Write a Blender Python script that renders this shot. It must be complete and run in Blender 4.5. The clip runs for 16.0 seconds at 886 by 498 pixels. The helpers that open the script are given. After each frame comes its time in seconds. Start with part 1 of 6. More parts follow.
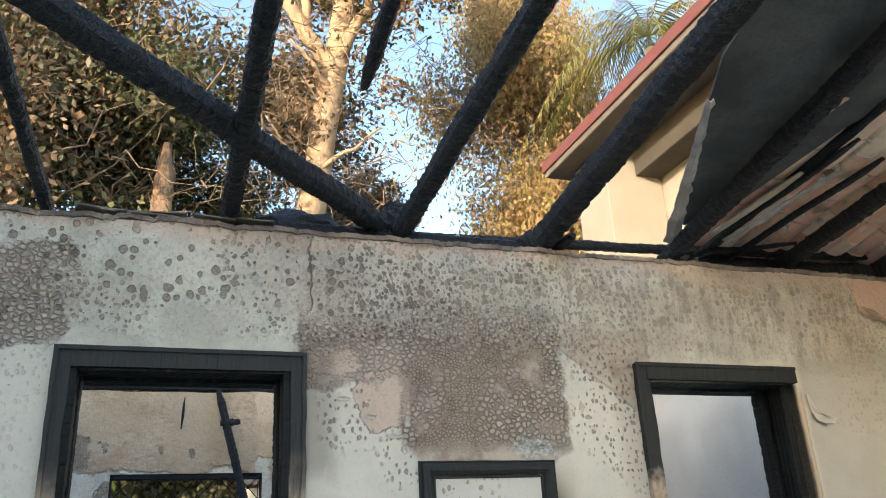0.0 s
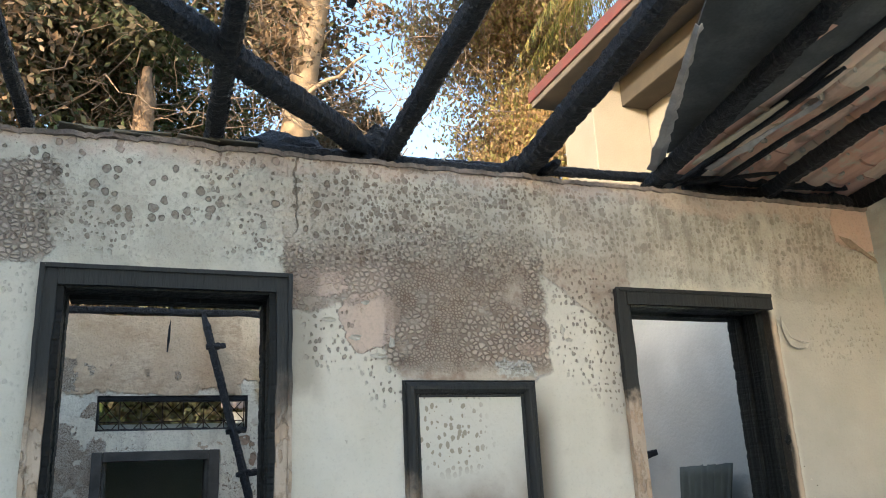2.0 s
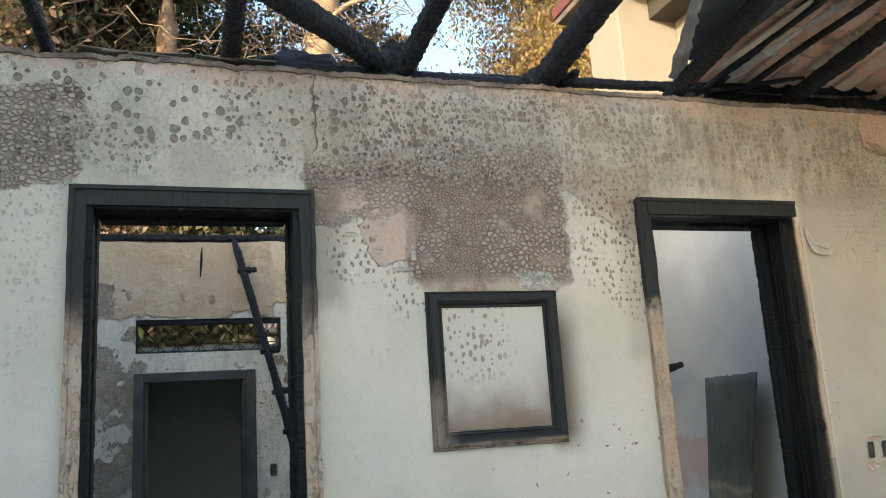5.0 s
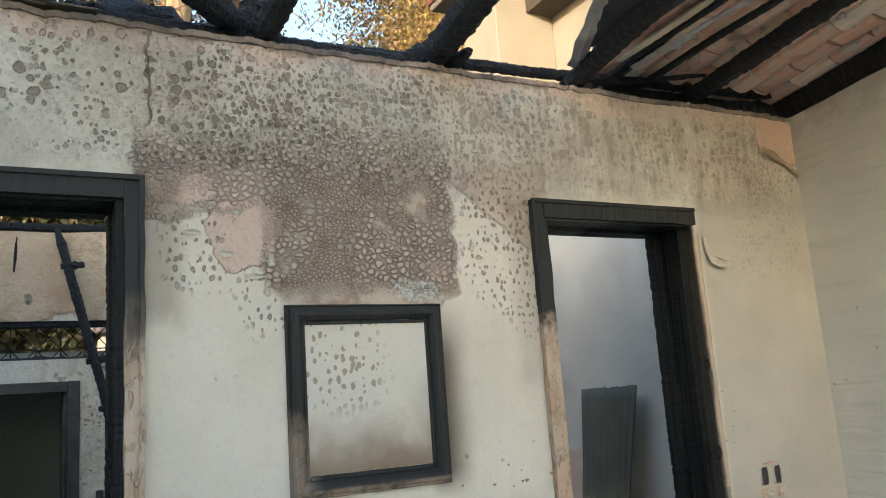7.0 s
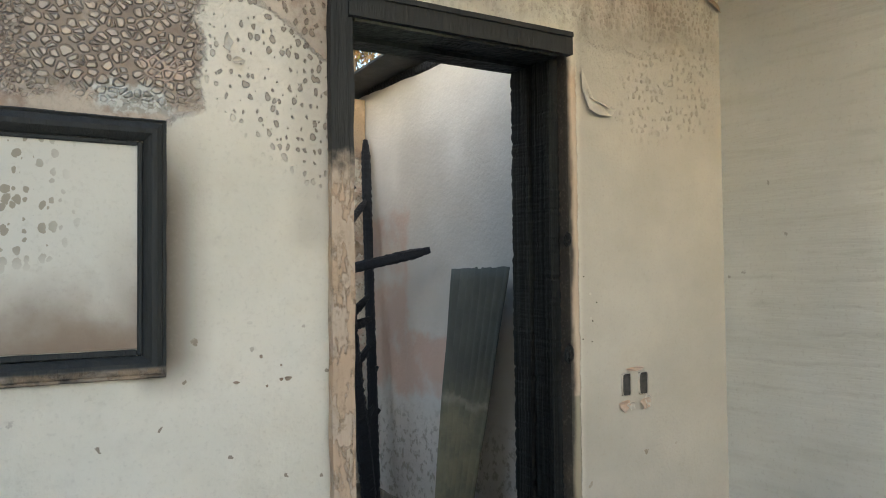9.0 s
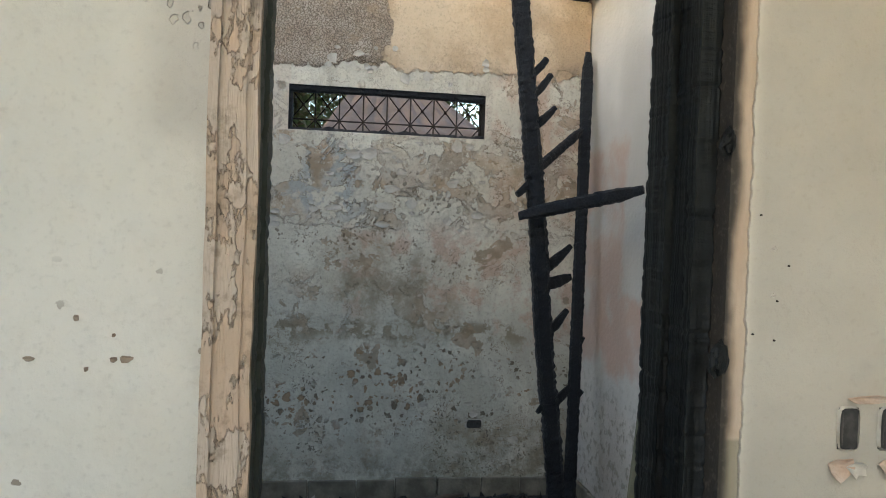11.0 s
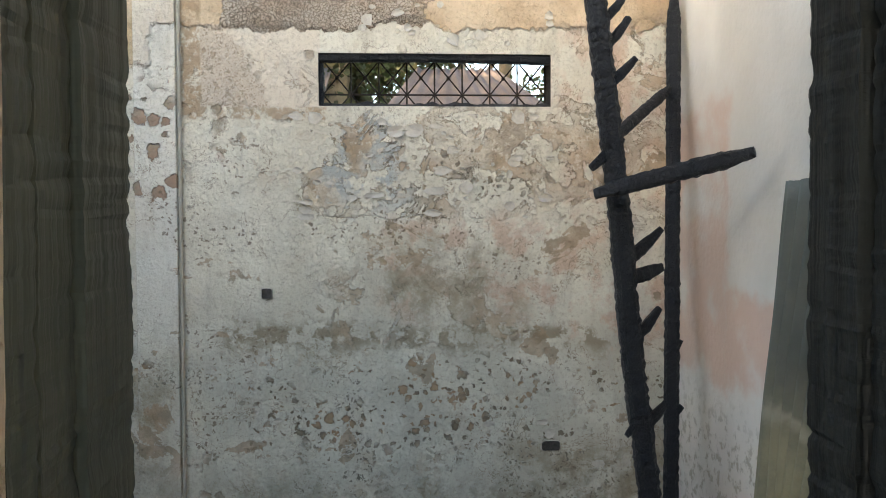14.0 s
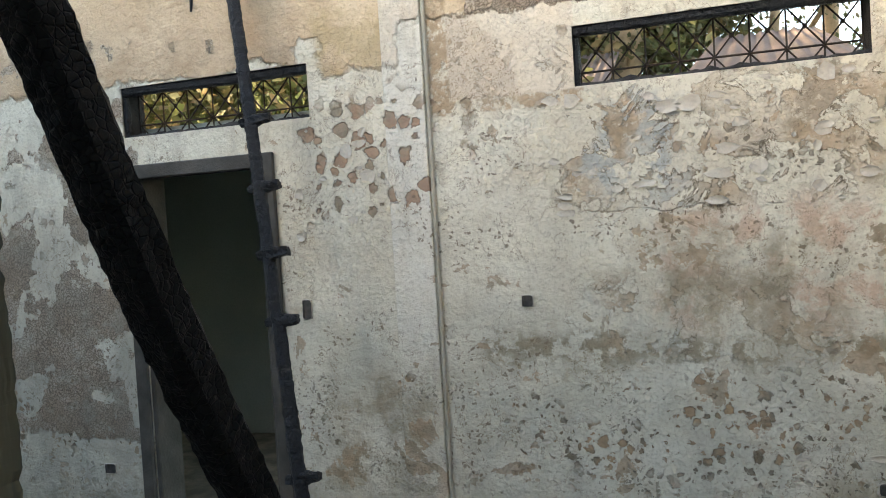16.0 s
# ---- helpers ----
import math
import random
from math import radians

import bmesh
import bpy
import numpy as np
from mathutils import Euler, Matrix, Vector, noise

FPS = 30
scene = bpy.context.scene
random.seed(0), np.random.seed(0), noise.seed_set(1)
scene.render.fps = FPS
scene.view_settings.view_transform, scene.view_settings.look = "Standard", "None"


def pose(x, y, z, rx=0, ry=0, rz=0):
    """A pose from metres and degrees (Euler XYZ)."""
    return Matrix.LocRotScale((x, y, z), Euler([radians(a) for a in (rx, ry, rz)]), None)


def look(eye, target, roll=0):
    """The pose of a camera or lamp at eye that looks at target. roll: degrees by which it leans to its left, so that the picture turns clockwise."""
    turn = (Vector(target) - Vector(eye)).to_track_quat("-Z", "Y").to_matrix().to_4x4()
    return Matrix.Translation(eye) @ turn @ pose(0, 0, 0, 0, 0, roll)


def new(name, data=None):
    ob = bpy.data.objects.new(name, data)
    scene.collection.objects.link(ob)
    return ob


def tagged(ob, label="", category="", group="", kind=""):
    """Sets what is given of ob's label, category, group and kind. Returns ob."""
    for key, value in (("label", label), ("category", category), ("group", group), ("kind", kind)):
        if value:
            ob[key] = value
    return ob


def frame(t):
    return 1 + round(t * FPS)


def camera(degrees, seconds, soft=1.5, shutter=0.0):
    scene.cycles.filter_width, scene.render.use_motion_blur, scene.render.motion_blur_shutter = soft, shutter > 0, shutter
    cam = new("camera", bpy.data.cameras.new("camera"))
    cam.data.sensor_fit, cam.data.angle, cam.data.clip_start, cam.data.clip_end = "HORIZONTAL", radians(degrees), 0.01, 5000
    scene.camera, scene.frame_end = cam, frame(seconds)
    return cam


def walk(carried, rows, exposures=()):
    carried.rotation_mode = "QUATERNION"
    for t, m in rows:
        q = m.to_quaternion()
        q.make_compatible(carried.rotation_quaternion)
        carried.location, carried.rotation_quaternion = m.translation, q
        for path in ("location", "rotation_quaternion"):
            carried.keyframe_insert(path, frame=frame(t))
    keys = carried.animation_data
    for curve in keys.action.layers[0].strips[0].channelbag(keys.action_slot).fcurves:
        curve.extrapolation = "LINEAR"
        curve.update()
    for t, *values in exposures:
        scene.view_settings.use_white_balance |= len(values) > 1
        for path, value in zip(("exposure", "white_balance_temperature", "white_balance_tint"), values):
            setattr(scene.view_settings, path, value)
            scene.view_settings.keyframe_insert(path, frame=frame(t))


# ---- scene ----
cam = camera(57.7, 16.0, soft=1.0)
PATH = [
    (0, (1.14, 0.067, 1.815), (1.779, 1.814, 2.549), -3.1),
    (0.5, (1.092, 0.0, 1.818), (1.689, 1.759, 2.562), -2.4),
    (1, (1.111, 0.033, 1.791), (1.755, 1.819, 2.419), -1.9),
    (1.5, (1.137, 0.052, 1.783), (1.814, 1.844, 2.36), -1.8),
    (2, (1.13, 0.06, 1.769), (1.818, 1.848, 2.343), -2.8),
    (2.5, (1.138, 0.026, 1.739), (1.827, 1.797, 2.364), -7.8),
    (3, (1.097, 0.105, 1.726), (1.727, 1.879, 2.402), -12.7),
    (3.5, (1.07, 0.098, 1.724), (1.615, 1.92, 2.342), -12.3),
    (4, (1.083, 0.054, 1.719), (1.6, 1.92, 2.22), -8.3),
    (4.2, (1.092, -0.001, 1.676), (1.621, 1.868, 2.153), -6.8),
    (6.3, (1.268, 0.314, 1.775), (1.997, 2.14, 2.137), -0.8),
    (6.5, (1.26, 0.403, 1.796), (2.021, 2.211, 2.185), -1.1),
    (7, (1.335, 0.589, 1.863), (2.275, 2.316, 2.228), -4.1),
    (7.5, (1.568, 0.727, 1.878), (2.628, 2.404, 2.129), -5.9),
    (8, (1.817, 0.859, 1.83), (2.964, 2.491, 1.973), -3.6),
    (8.2, (1.912, 0.913, 1.807), (3.083, 2.531, 1.91), -2.6),
    (10.3, (3.183, 1.778, 1.8), (3.836, 3.668, 1.831), 3.3),
    (10.5, (3.31, 1.854, 1.778), (3.886, 3.77, 1.785), 3.4),
    (11, (3.562, 2.055, 1.748), (3.895, 4.026, 1.701), 2.0),
    (11.5, (3.633, 2.253, 1.729), (3.869, 4.239, 1.684), -0.6),
    (12, (3.644, 2.51, 1.744), (4.031, 4.471, 1.666), -2.9),
    (12.5, (3.667, 2.58, 1.716), (4.178, 4.507, 1.545), -2.3),
    (13, (3.681, 2.597, 1.701), (4.154, 4.528, 1.486), -0.5),
    (13.5, (3.687, 2.683, 1.705), (4.020, 4.649, 1.534), -0.4),
    (14, (3.806, 2.834, 1.706), (3.934, 4.829, 1.646), -0.3),
    (14.5, (3.961, 2.977, 1.672), (3.893, 4.976, 1.695), -0.2),
    (15, (3.953, 3.089, 1.728), (3.765, 5.079, 1.764), -0.9),
    (15.5, (3.927, 3.246, 1.729), (3.525, 5.203, 1.746), -2.7),
    (16, (4.004, 3.379, 1.714), (3.368, 5.273, 1.665), -3.5),
]
walk(cam, [(t, look(eye, target, roll)) for t, eye, target, roll in PATH],
     [(0.0, 2.28, 6150, 12), (4.2, 2.24, 6250, 12), (7.0, 2.2, 6400, 12), (10.5, 2.25, 6350, 12), (11.2, 2.3, 6350, 11), (12.0, 2.46, 6400, 11), (12.8, 2.95, 6400, 11), (13.5, 3.08, 6500, 12), (14.0, 2.96, 6800, 13), (15.0, 2.88, 7000, 13), (16.0, 3.18, 7100, 14)])

# ---- light ----
world = bpy.data.worlds.new("sky")
scene.world = world
world.use_nodes = True
wn = world.node_tree
sky = wn.nodes.new("ShaderNodeTexSky")
sky.sky_type = "NISHITA"
sky.sun_disc = False
SUN_EL, SUN_AZ = 10.0, -132.0  # degrees above the horizon; azimuth of the sun, clockwise from +y
sky.sun_elevation, sky.sun_rotation = radians(SUN_EL), radians(SUN_AZ)
sky.air_density, sky.dust_density, sky.ozone_density = 1.0, 1.7, 1.2
wn.links.new(sky.outputs[0], wn.nodes["Background"].inputs[0])
wn.nodes["Background"].inputs[1].default_value = 0.15
sun = new("sun", bpy.data.lights.new("sun", "SUN"))
sun.data.energy, sun.data.angle, sun.data.color = 1.7, radians(0.5), (1.0, 0.83, 0.62)
sd = Vector((math.sin(radians(SUN_AZ)) * math.cos(radians(SUN_EL)), math.cos(radians(SUN_AZ)) * math.cos(radians(SUN_EL)), math.sin(radians(SUN_EL))))
sun.matrix_world = look((0, 0, 30), tuple(Vector((0, 0, 30)) - sd))


# ---- materials ----
class Nodes:
    """A short way to write node trees."""

    def __init__(self, name, rough=0.8, metal=0.0):
        self.mat = bpy.data.materials.new(name)
        self.mat.use_nodes = True
        self.t = self.mat.node_tree
        self.b = self.t.nodes["Principled BSDF"]
        self.b.inputs["Roughness"].default_value = rough
        self.b.inputs["Metallic"].default_value = metal
        g = self.t.nodes.new("ShaderNodeNewGeometry")
        self.pos = g.outputs["Position"]
        self.island = g.outputs["Random Per Island"]
        sep = self.t.nodes.new("ShaderNodeSeparateXYZ")
        self.t.links.new(self.pos, sep.inputs[0])
        self.x, self.y, self.z = sep.outputs

    def put(self, value, socket):
        if hasattr(value, "is_output"):
            self.t.links.new(value, socket)
        elif isinstance(value, (tuple, list)) and len(value) == 3 and socket.type == "RGBA":
            socket.default_value = (*value, 1)
        else:
            socket.default_value = value

    def m(self, op, a, b=0.0, c=0.0, clamp=False):
        n = self.t.nodes.new("ShaderNodeMath")
        n.operation, n.use_clamp = op, clamp
        for v, s in zip((a, b, c), n.inputs):
            self.put(v, s)
        return n.outputs[0]

    def ramp(self, v, lo, hi, to0=0.0, to1=1.0):
        n = self.t.nodes.new("ShaderNodeMapRange")
        n.interpolation_type = "SMOOTHSTEP"
        for v_, s in zip((v, lo, hi, to0, to1), n.inputs):
            self.put(v_, s)
        return n.outputs[0]

    def scaled(self, v, sx, sy, sz):
        n = self.t.nodes.new("ShaderNodeVectorMath")
        n.operation = "MULTIPLY"
        self.put(v, n.inputs[0])
        n.inputs[1].default_value = (sx, sy, sz)
        return n.outputs[0]

    def noise(self, scale, detail=4.0, rough=0.55, vec=None, color=False, dist=0.0):
        n = self.t.nodes.new("ShaderNodeTexNoise")
        self.put(vec or self.pos, n.inputs["Vector"])
        n.inputs["Scale"].default_value, n.inputs["Detail"].default_value, n.inputs["Roughness"].default_value = scale, detail, rough
        n.inputs["Distortion"].default_value = dist
        return n.outputs["Color" if color else "Fac"]

    def flat(self, vec, across="x"):
        """The vector's part in the plane of a wall."""
        s, c = self.split(vec), self.t.nodes.new("ShaderNodeCombineXYZ")
        self.put(s[0 if across == "x" else 1], c.inputs[0])
        self.put(s[2], c.inputs[1])
        return c.outputs[0]

    def voro(self, scale, feature="F1", vec=None, out="Distance", rand=1.0, plane=""):
        n = self.t.nodes.new("ShaderNodeTexVoronoi")
        n.feature = feature
        vec = vec or self.pos
        if plane:
            n.voronoi_dimensions = "2D"
            vec = self.flat(vec, plane)
        self.put(vec, n.inputs["Vector"])
        n.inputs["Scale"].default_value, n.inputs["Randomness"].default_value = scale, rand
        return n.outputs[out]

    def warp(self, scale=6.0, amount=0.1, detail=4.0):
        """The position, pushed about by noise."""
        n = self.t.nodes.new("ShaderNodeVectorMath")
        n.operation = "MULTIPLY_ADD"
        c = self.noise(scale, detail, 0.6, color=True)
        sub = self.t.nodes.new("ShaderNodeVectorMath")
        sub.operation = "SUBTRACT"
        self.put(c, sub.inputs[0])
        sub.inputs[1].default_value = (0.5, 0.5, 0.5)
        self.put(sub.outputs[0], n.inputs[0])
        n.inputs[1].default_value = (2 * amount,) * 3
        self.put(self.pos, n.inputs[2])
        return n.outputs[0]

    def torn(self, big=0.11, small=0.035):
        """The position pushed about at two scales, for torn edges."""
        n = self.t.nodes.new("ShaderNodeVectorMath")
        n.operation = "ADD"
        self.put(self.warp(3.2, big, 3.0), n.inputs[0])
        sub = self.t.nodes.new("ShaderNodeVectorMath")
        sub.operation = "SUBTRACT"
        self.put(self.warp(17.0, small, 6.0), sub.inputs[0])
        self.put(self.pos, sub.inputs[1])
        self.put(sub.outputs[0], n.inputs[1])
        return n.outputs[0]

    def split(self, v):
        s = self.t.nodes.new("ShaderNodeSeparateXYZ")
        self.put(v, s.inputs[0])
        return s.outputs

    def box(self, u, v, u0, u1, v0, v1, soft=0.02):
        a = self.m("MULTIPLY", self.ramp(u, u0 - soft, u0 + soft), self.ramp(u, u1 - soft, u1 + soft, 1, 0))
        b = self.m("MULTIPLY", self.ramp(v, v0 - soft, v0 + soft), self.ramp(v, v1 - soft, v1 + soft, 1, 0))
        return self.m("MULTIPLY", a, b)

    def mix(self, f, a, b):
        n = self.t.nodes.new("ShaderNodeMix")
        n.data_type = "RGBA"
        self.put(f, n.inputs[0])
        self.put(a, n.inputs[6])
        self.put(b, n.inputs[7])
        return n.outputs[2]

    def most(self, *some):
        out = some[0]
        for v in some[1:]:
            out = self.m("MAXIMUM", out, v)
        return out

    def times(self, *some):
        out = some[0]
        for v in some[1:]:
            out = self.m("MULTIPLY", out, v)
        return out

    def rand(self):
        return self.t.nodes.new("ShaderNodeObjectInfo").outputs["Random"]

    def done(self, color, height=None, depth=0.004, rough=None, strength=1.0):
        self.put(color, self.b.inputs["Base Color"])
        if height is not None:
            n = self.t.nodes.new("ShaderNodeBump")
            n.inputs["Distance"].default_value, n.inputs["Strength"].default_value = depth, strength
            self.put(height, n.inputs["Height"])
            self.t.links.new(n.outputs[0], self.b.inputs["Normal"])
        if rough is not None:
            self.put(rough, self.b.inputs["Roughness"])
        return self.mat


def plain(name, a, b, scale=8.0, rough=0.8, metal=0.0, depth=0.003, fine=60.0):
    n = Nodes(name, rough, metal)
    f = n.ramp(n.noise(scale), 0.3, 0.7)
    g = n.noise(fine, 5.0)
    c = n.mix(f, a, b)
    c = n.mix(n.ramp(g, 0.35, 0.75, 0.0, 0.35), c, tuple(v * 0.55 for v in a))
    return n.done(c, g, depth)


def char_material(name="charcoal", lift=1.0, depth=0.014, gloss=0.3):
    n = Nodes(name, 0.62)
    n.b.inputs["Specular IOR Level"].default_value = gloss
    cells = n.voro(58.0, "DISTANCE_TO_EDGE", vec=n.warp(9.0, 0.015))
    fine = n.noise(80.0, 6.0, 0.65)
    ash = n.ramp(n.noise(5.0, 6.0, 0.65), 0.62, 0.8)
    c = n.mix(fine, (0.009 * lift, 0.011 * lift, 0.0135 * lift), (0.030 * lift, 0.035 * lift, 0.041 * lift))
    c = n.mix(n.times(ash, 0.12 * lift), c, (0.10, 0.10, 0.10))
    h = n.m("ADD", n.ramp(cells, 0.0, 0.12), n.times(fine, 0.6))
    return n.done(c, h, depth, rough=n.ramp(fine, 0.3, 0.7, 0.32, 0.7))


CHAR = char_material()


# ---- helpers for building ----
def link(name, verts, faces, mat=None, parent=None, label="", smooth=False):
    me = bpy.data.meshes.new(name)
    me.from_pydata([tuple(map(float, v)) for v in verts], [], [tuple(int(i) for i in f) for f in faces])
    me.validate()
    if mat:
        me.materials.append(mat)
    if smooth:
        me.polygons.foreach_set("use_smooth", [True] * len(me.polygons))
    ob = new(name, me)
    if parent:
        ob.parent = parent
    if label:
        ob["label"] = label
    return ob


def part(name, bm, mat, parent=None, label="", smooth=False):
    """One bmesh as one object, under a thing or a part."""
    bmesh.ops.recalc_face_normals(bm, faces=bm.faces)
    me = bpy.data.meshes.new(name)
    bm.to_mesh(me)
    bm.free()
    if mat:
        me.materials.append(mat)
    if smooth:
        me.polygons.foreach_set("use_smooth", [True] * len(me.polygons))
    ob = new(name, me)
    if parent:
        ob.parent = parent
    if label:
        ob["label"] = label
    return ob


def thing(name, label, category, group="", kind=""):
    return tagged(new(name), label, category, group, kind)


def box_bm(x0, x1, y0, y1, z0, z1, bevel=0.0, bm=None):
    own = bmesh.new()
    vs = [own.verts.new((x, y, z)) for x in (x0, x1) for y in (y0, y1) for z in (z0, z1)]
    for f in ((0, 1, 3, 2), (4, 6, 7, 5), (0, 4, 5, 1), (2, 3, 7, 6), (0, 2, 6, 4), (1, 5, 7, 3)):
        own.faces.new([vs[i] for i in f])
    bmesh.ops.recalc_face_normals(own, faces=own.faces)
    if bevel:
        bmesh.ops.bevel(own, geom=own.edges[:], offset=bevel, segments=1, affect="EDGES")
    return own


def wall_mesh(name, axis, u0, u1, z0, z1, d0, d1, holes, mat, top=0.03, seed=0.0, slope=None, step=0.12):
    """A wall along x (axis 'x', depth in y) or along y (axis 'y', depth in x), with holes (ua, ub, za, zb) right through it
    and an uneven top."""
    us = sorted({u0, u1, *(h[0] for h in holes), *(h[1] for h in holes)})
    fine = [us[0]]
    for b in us[1:]:
        a = fine[-1]
        k = max(1, round((b - a) / step))
        fine += [a + (b - a) * i / k for i in range(1, k + 1)]
    us = fine
    zs = sorted({z0, z1, *(h[2] for h in holes), *(h[3] for h in holes)})
    inside = lambda u, z: any(h[0] < u < h[1] and h[2] < z < h[3] for h in holes)
    nu, nz = len(us), len(zs)
    verts, at = [], {}

    def vert(i, j, k):
        if (i, j, k) not in at:
            u, z, d = us[i], zs[j], (d0, d1)[k]
            if j == nz - 1:
                z += (slope(u) if slope else 0.0) + top * noise.noise((u * 2.3, seed, 0)) + 0.6 * top * noise.noise((u * 9, seed + 5, k * 0.7))
            verts.append((u, d, z) if axis == "x" else (d, u, z))
            at[i, j, k] = len(verts) - 1
        return at[i, j, k]

    full = {(i, j) for i in range(nu - 1) for j in range(nz - 1) if not inside((us[i] + us[i + 1]) / 2, (zs[j] + zs[j + 1]) / 2)}
    faces = []
    for i, j in full:
        faces.append([vert(i, j, 0), vert(i + 1, j, 0), vert(i + 1, j + 1, 0), vert(i, j + 1, 0)])
        faces.append([vert(i, j, 1), vert(i, j + 1, 1), vert(i + 1, j + 1, 1), vert(i + 1, j, 1)])
        for (di, dj), (a, b) in {(-1, 0): ((0, 0), (0, 1)), (1, 0): ((1, 0), (1, 1)), (0, -1): ((0, 0), (1, 0)), (0, 1): ((0, 1), (1, 1))}.items():
            if (i + di, j + dj) not in full:
                faces.append([vert(i + a[0], j + a[1], 0), vert(i + b[0], j + b[1], 0), vert(i + b[0], j + b[1], 1), vert(i + a[0], j + a[1], 1)])
    ob = link(name, verts, faces, mat)
    bm = bmesh.new()
    bm.from_mesh(ob.data)
    bmesh.ops.recalc_face_normals(bm, faces=bm.faces)
    bm.to_mesh(ob.data)
    bm.free()
    ob["kind"] = "structure"
    return ob


def beam_data(p0, p1, w, h, seed=0.0, rough=0.15, step=0.018, ends=True, spin=0.0, bend=0.0, crack_depth=1.0, sag=(0.0, 0.0, 0.0)):
    """Verts and faces of a burnt timber: a rounded bar cut up by crosswise cracks, with gnawed ends."""
    p0, p1 = Vector(p0), Vector(p1)
    d = p1 - p0
    length = d.length
    q = d.to_track_quat("Z", "Y")
    n = max(4, int(length / step))
    k = 12
    verts, faces = [], []
    for i in range(n + 1):
        s = i / n
        crack = 1.0 + crack_depth * (0.07 * noise.noise((i * 0.73 + seed * 3.1, seed, 0.5)) - (0.06 if i % 3 == 0 else 0.0))
        for j in range(k):
            a = 2 * math.pi * j / k + spin
            c, t = math.cos(a), math.sin(a)
            e = 5.0
            r = (abs(c) ** e + abs(t) ** e) ** (-1 / e)
            l = s * length
            g = 1 + rough * (0.55 * noise.noise((l * 6 + seed * 11, c * 1.3, t * 1.3 + seed)) + 1.1 * noise.noise((l * 46, c * 4.5 + seed * 7, t * 4.5)))
            g *= crack
            end = min(l, length - l)
            if ends and end < 0.12:
                g *= 0.55 + 0.45 * min(1, end / 0.12 + 0.5 * noise.noise((c * 2 + seed, t * 2, l * 9)))
            off = q @ Vector((w / 2 * c * r * g, h / 2 * t * r * g, 0))
            mid = p0 + d * s + q @ Vector((bend * math.sin(math.pi * s), 0.015 * noise.noise((l * 1.5, seed, 3)), 0))
            verts.append(mid + off + Vector(sag) * math.sin(math.pi * s))
    for i in range(n):
        for j in range(k):
            a, b = i * k + j, i * k + (j + 1) % k
            faces.append((a, b, b + k, a + k))
    faces.append(tuple(range(k - 1, -1, -1)))
    faces.append(tuple(range(n * k, n * k + k)))
    return verts, faces


def beam(name, p0, p1, w, h, seed, label="", category="", parent=None, mat=None, group="", **kw):
    ob = link(name, *beam_data(p0, p1, w, h, seed, **kw), mat or CHAR, parent)
    if not parent:
        tagged(ob, label, category, group)
    return ob


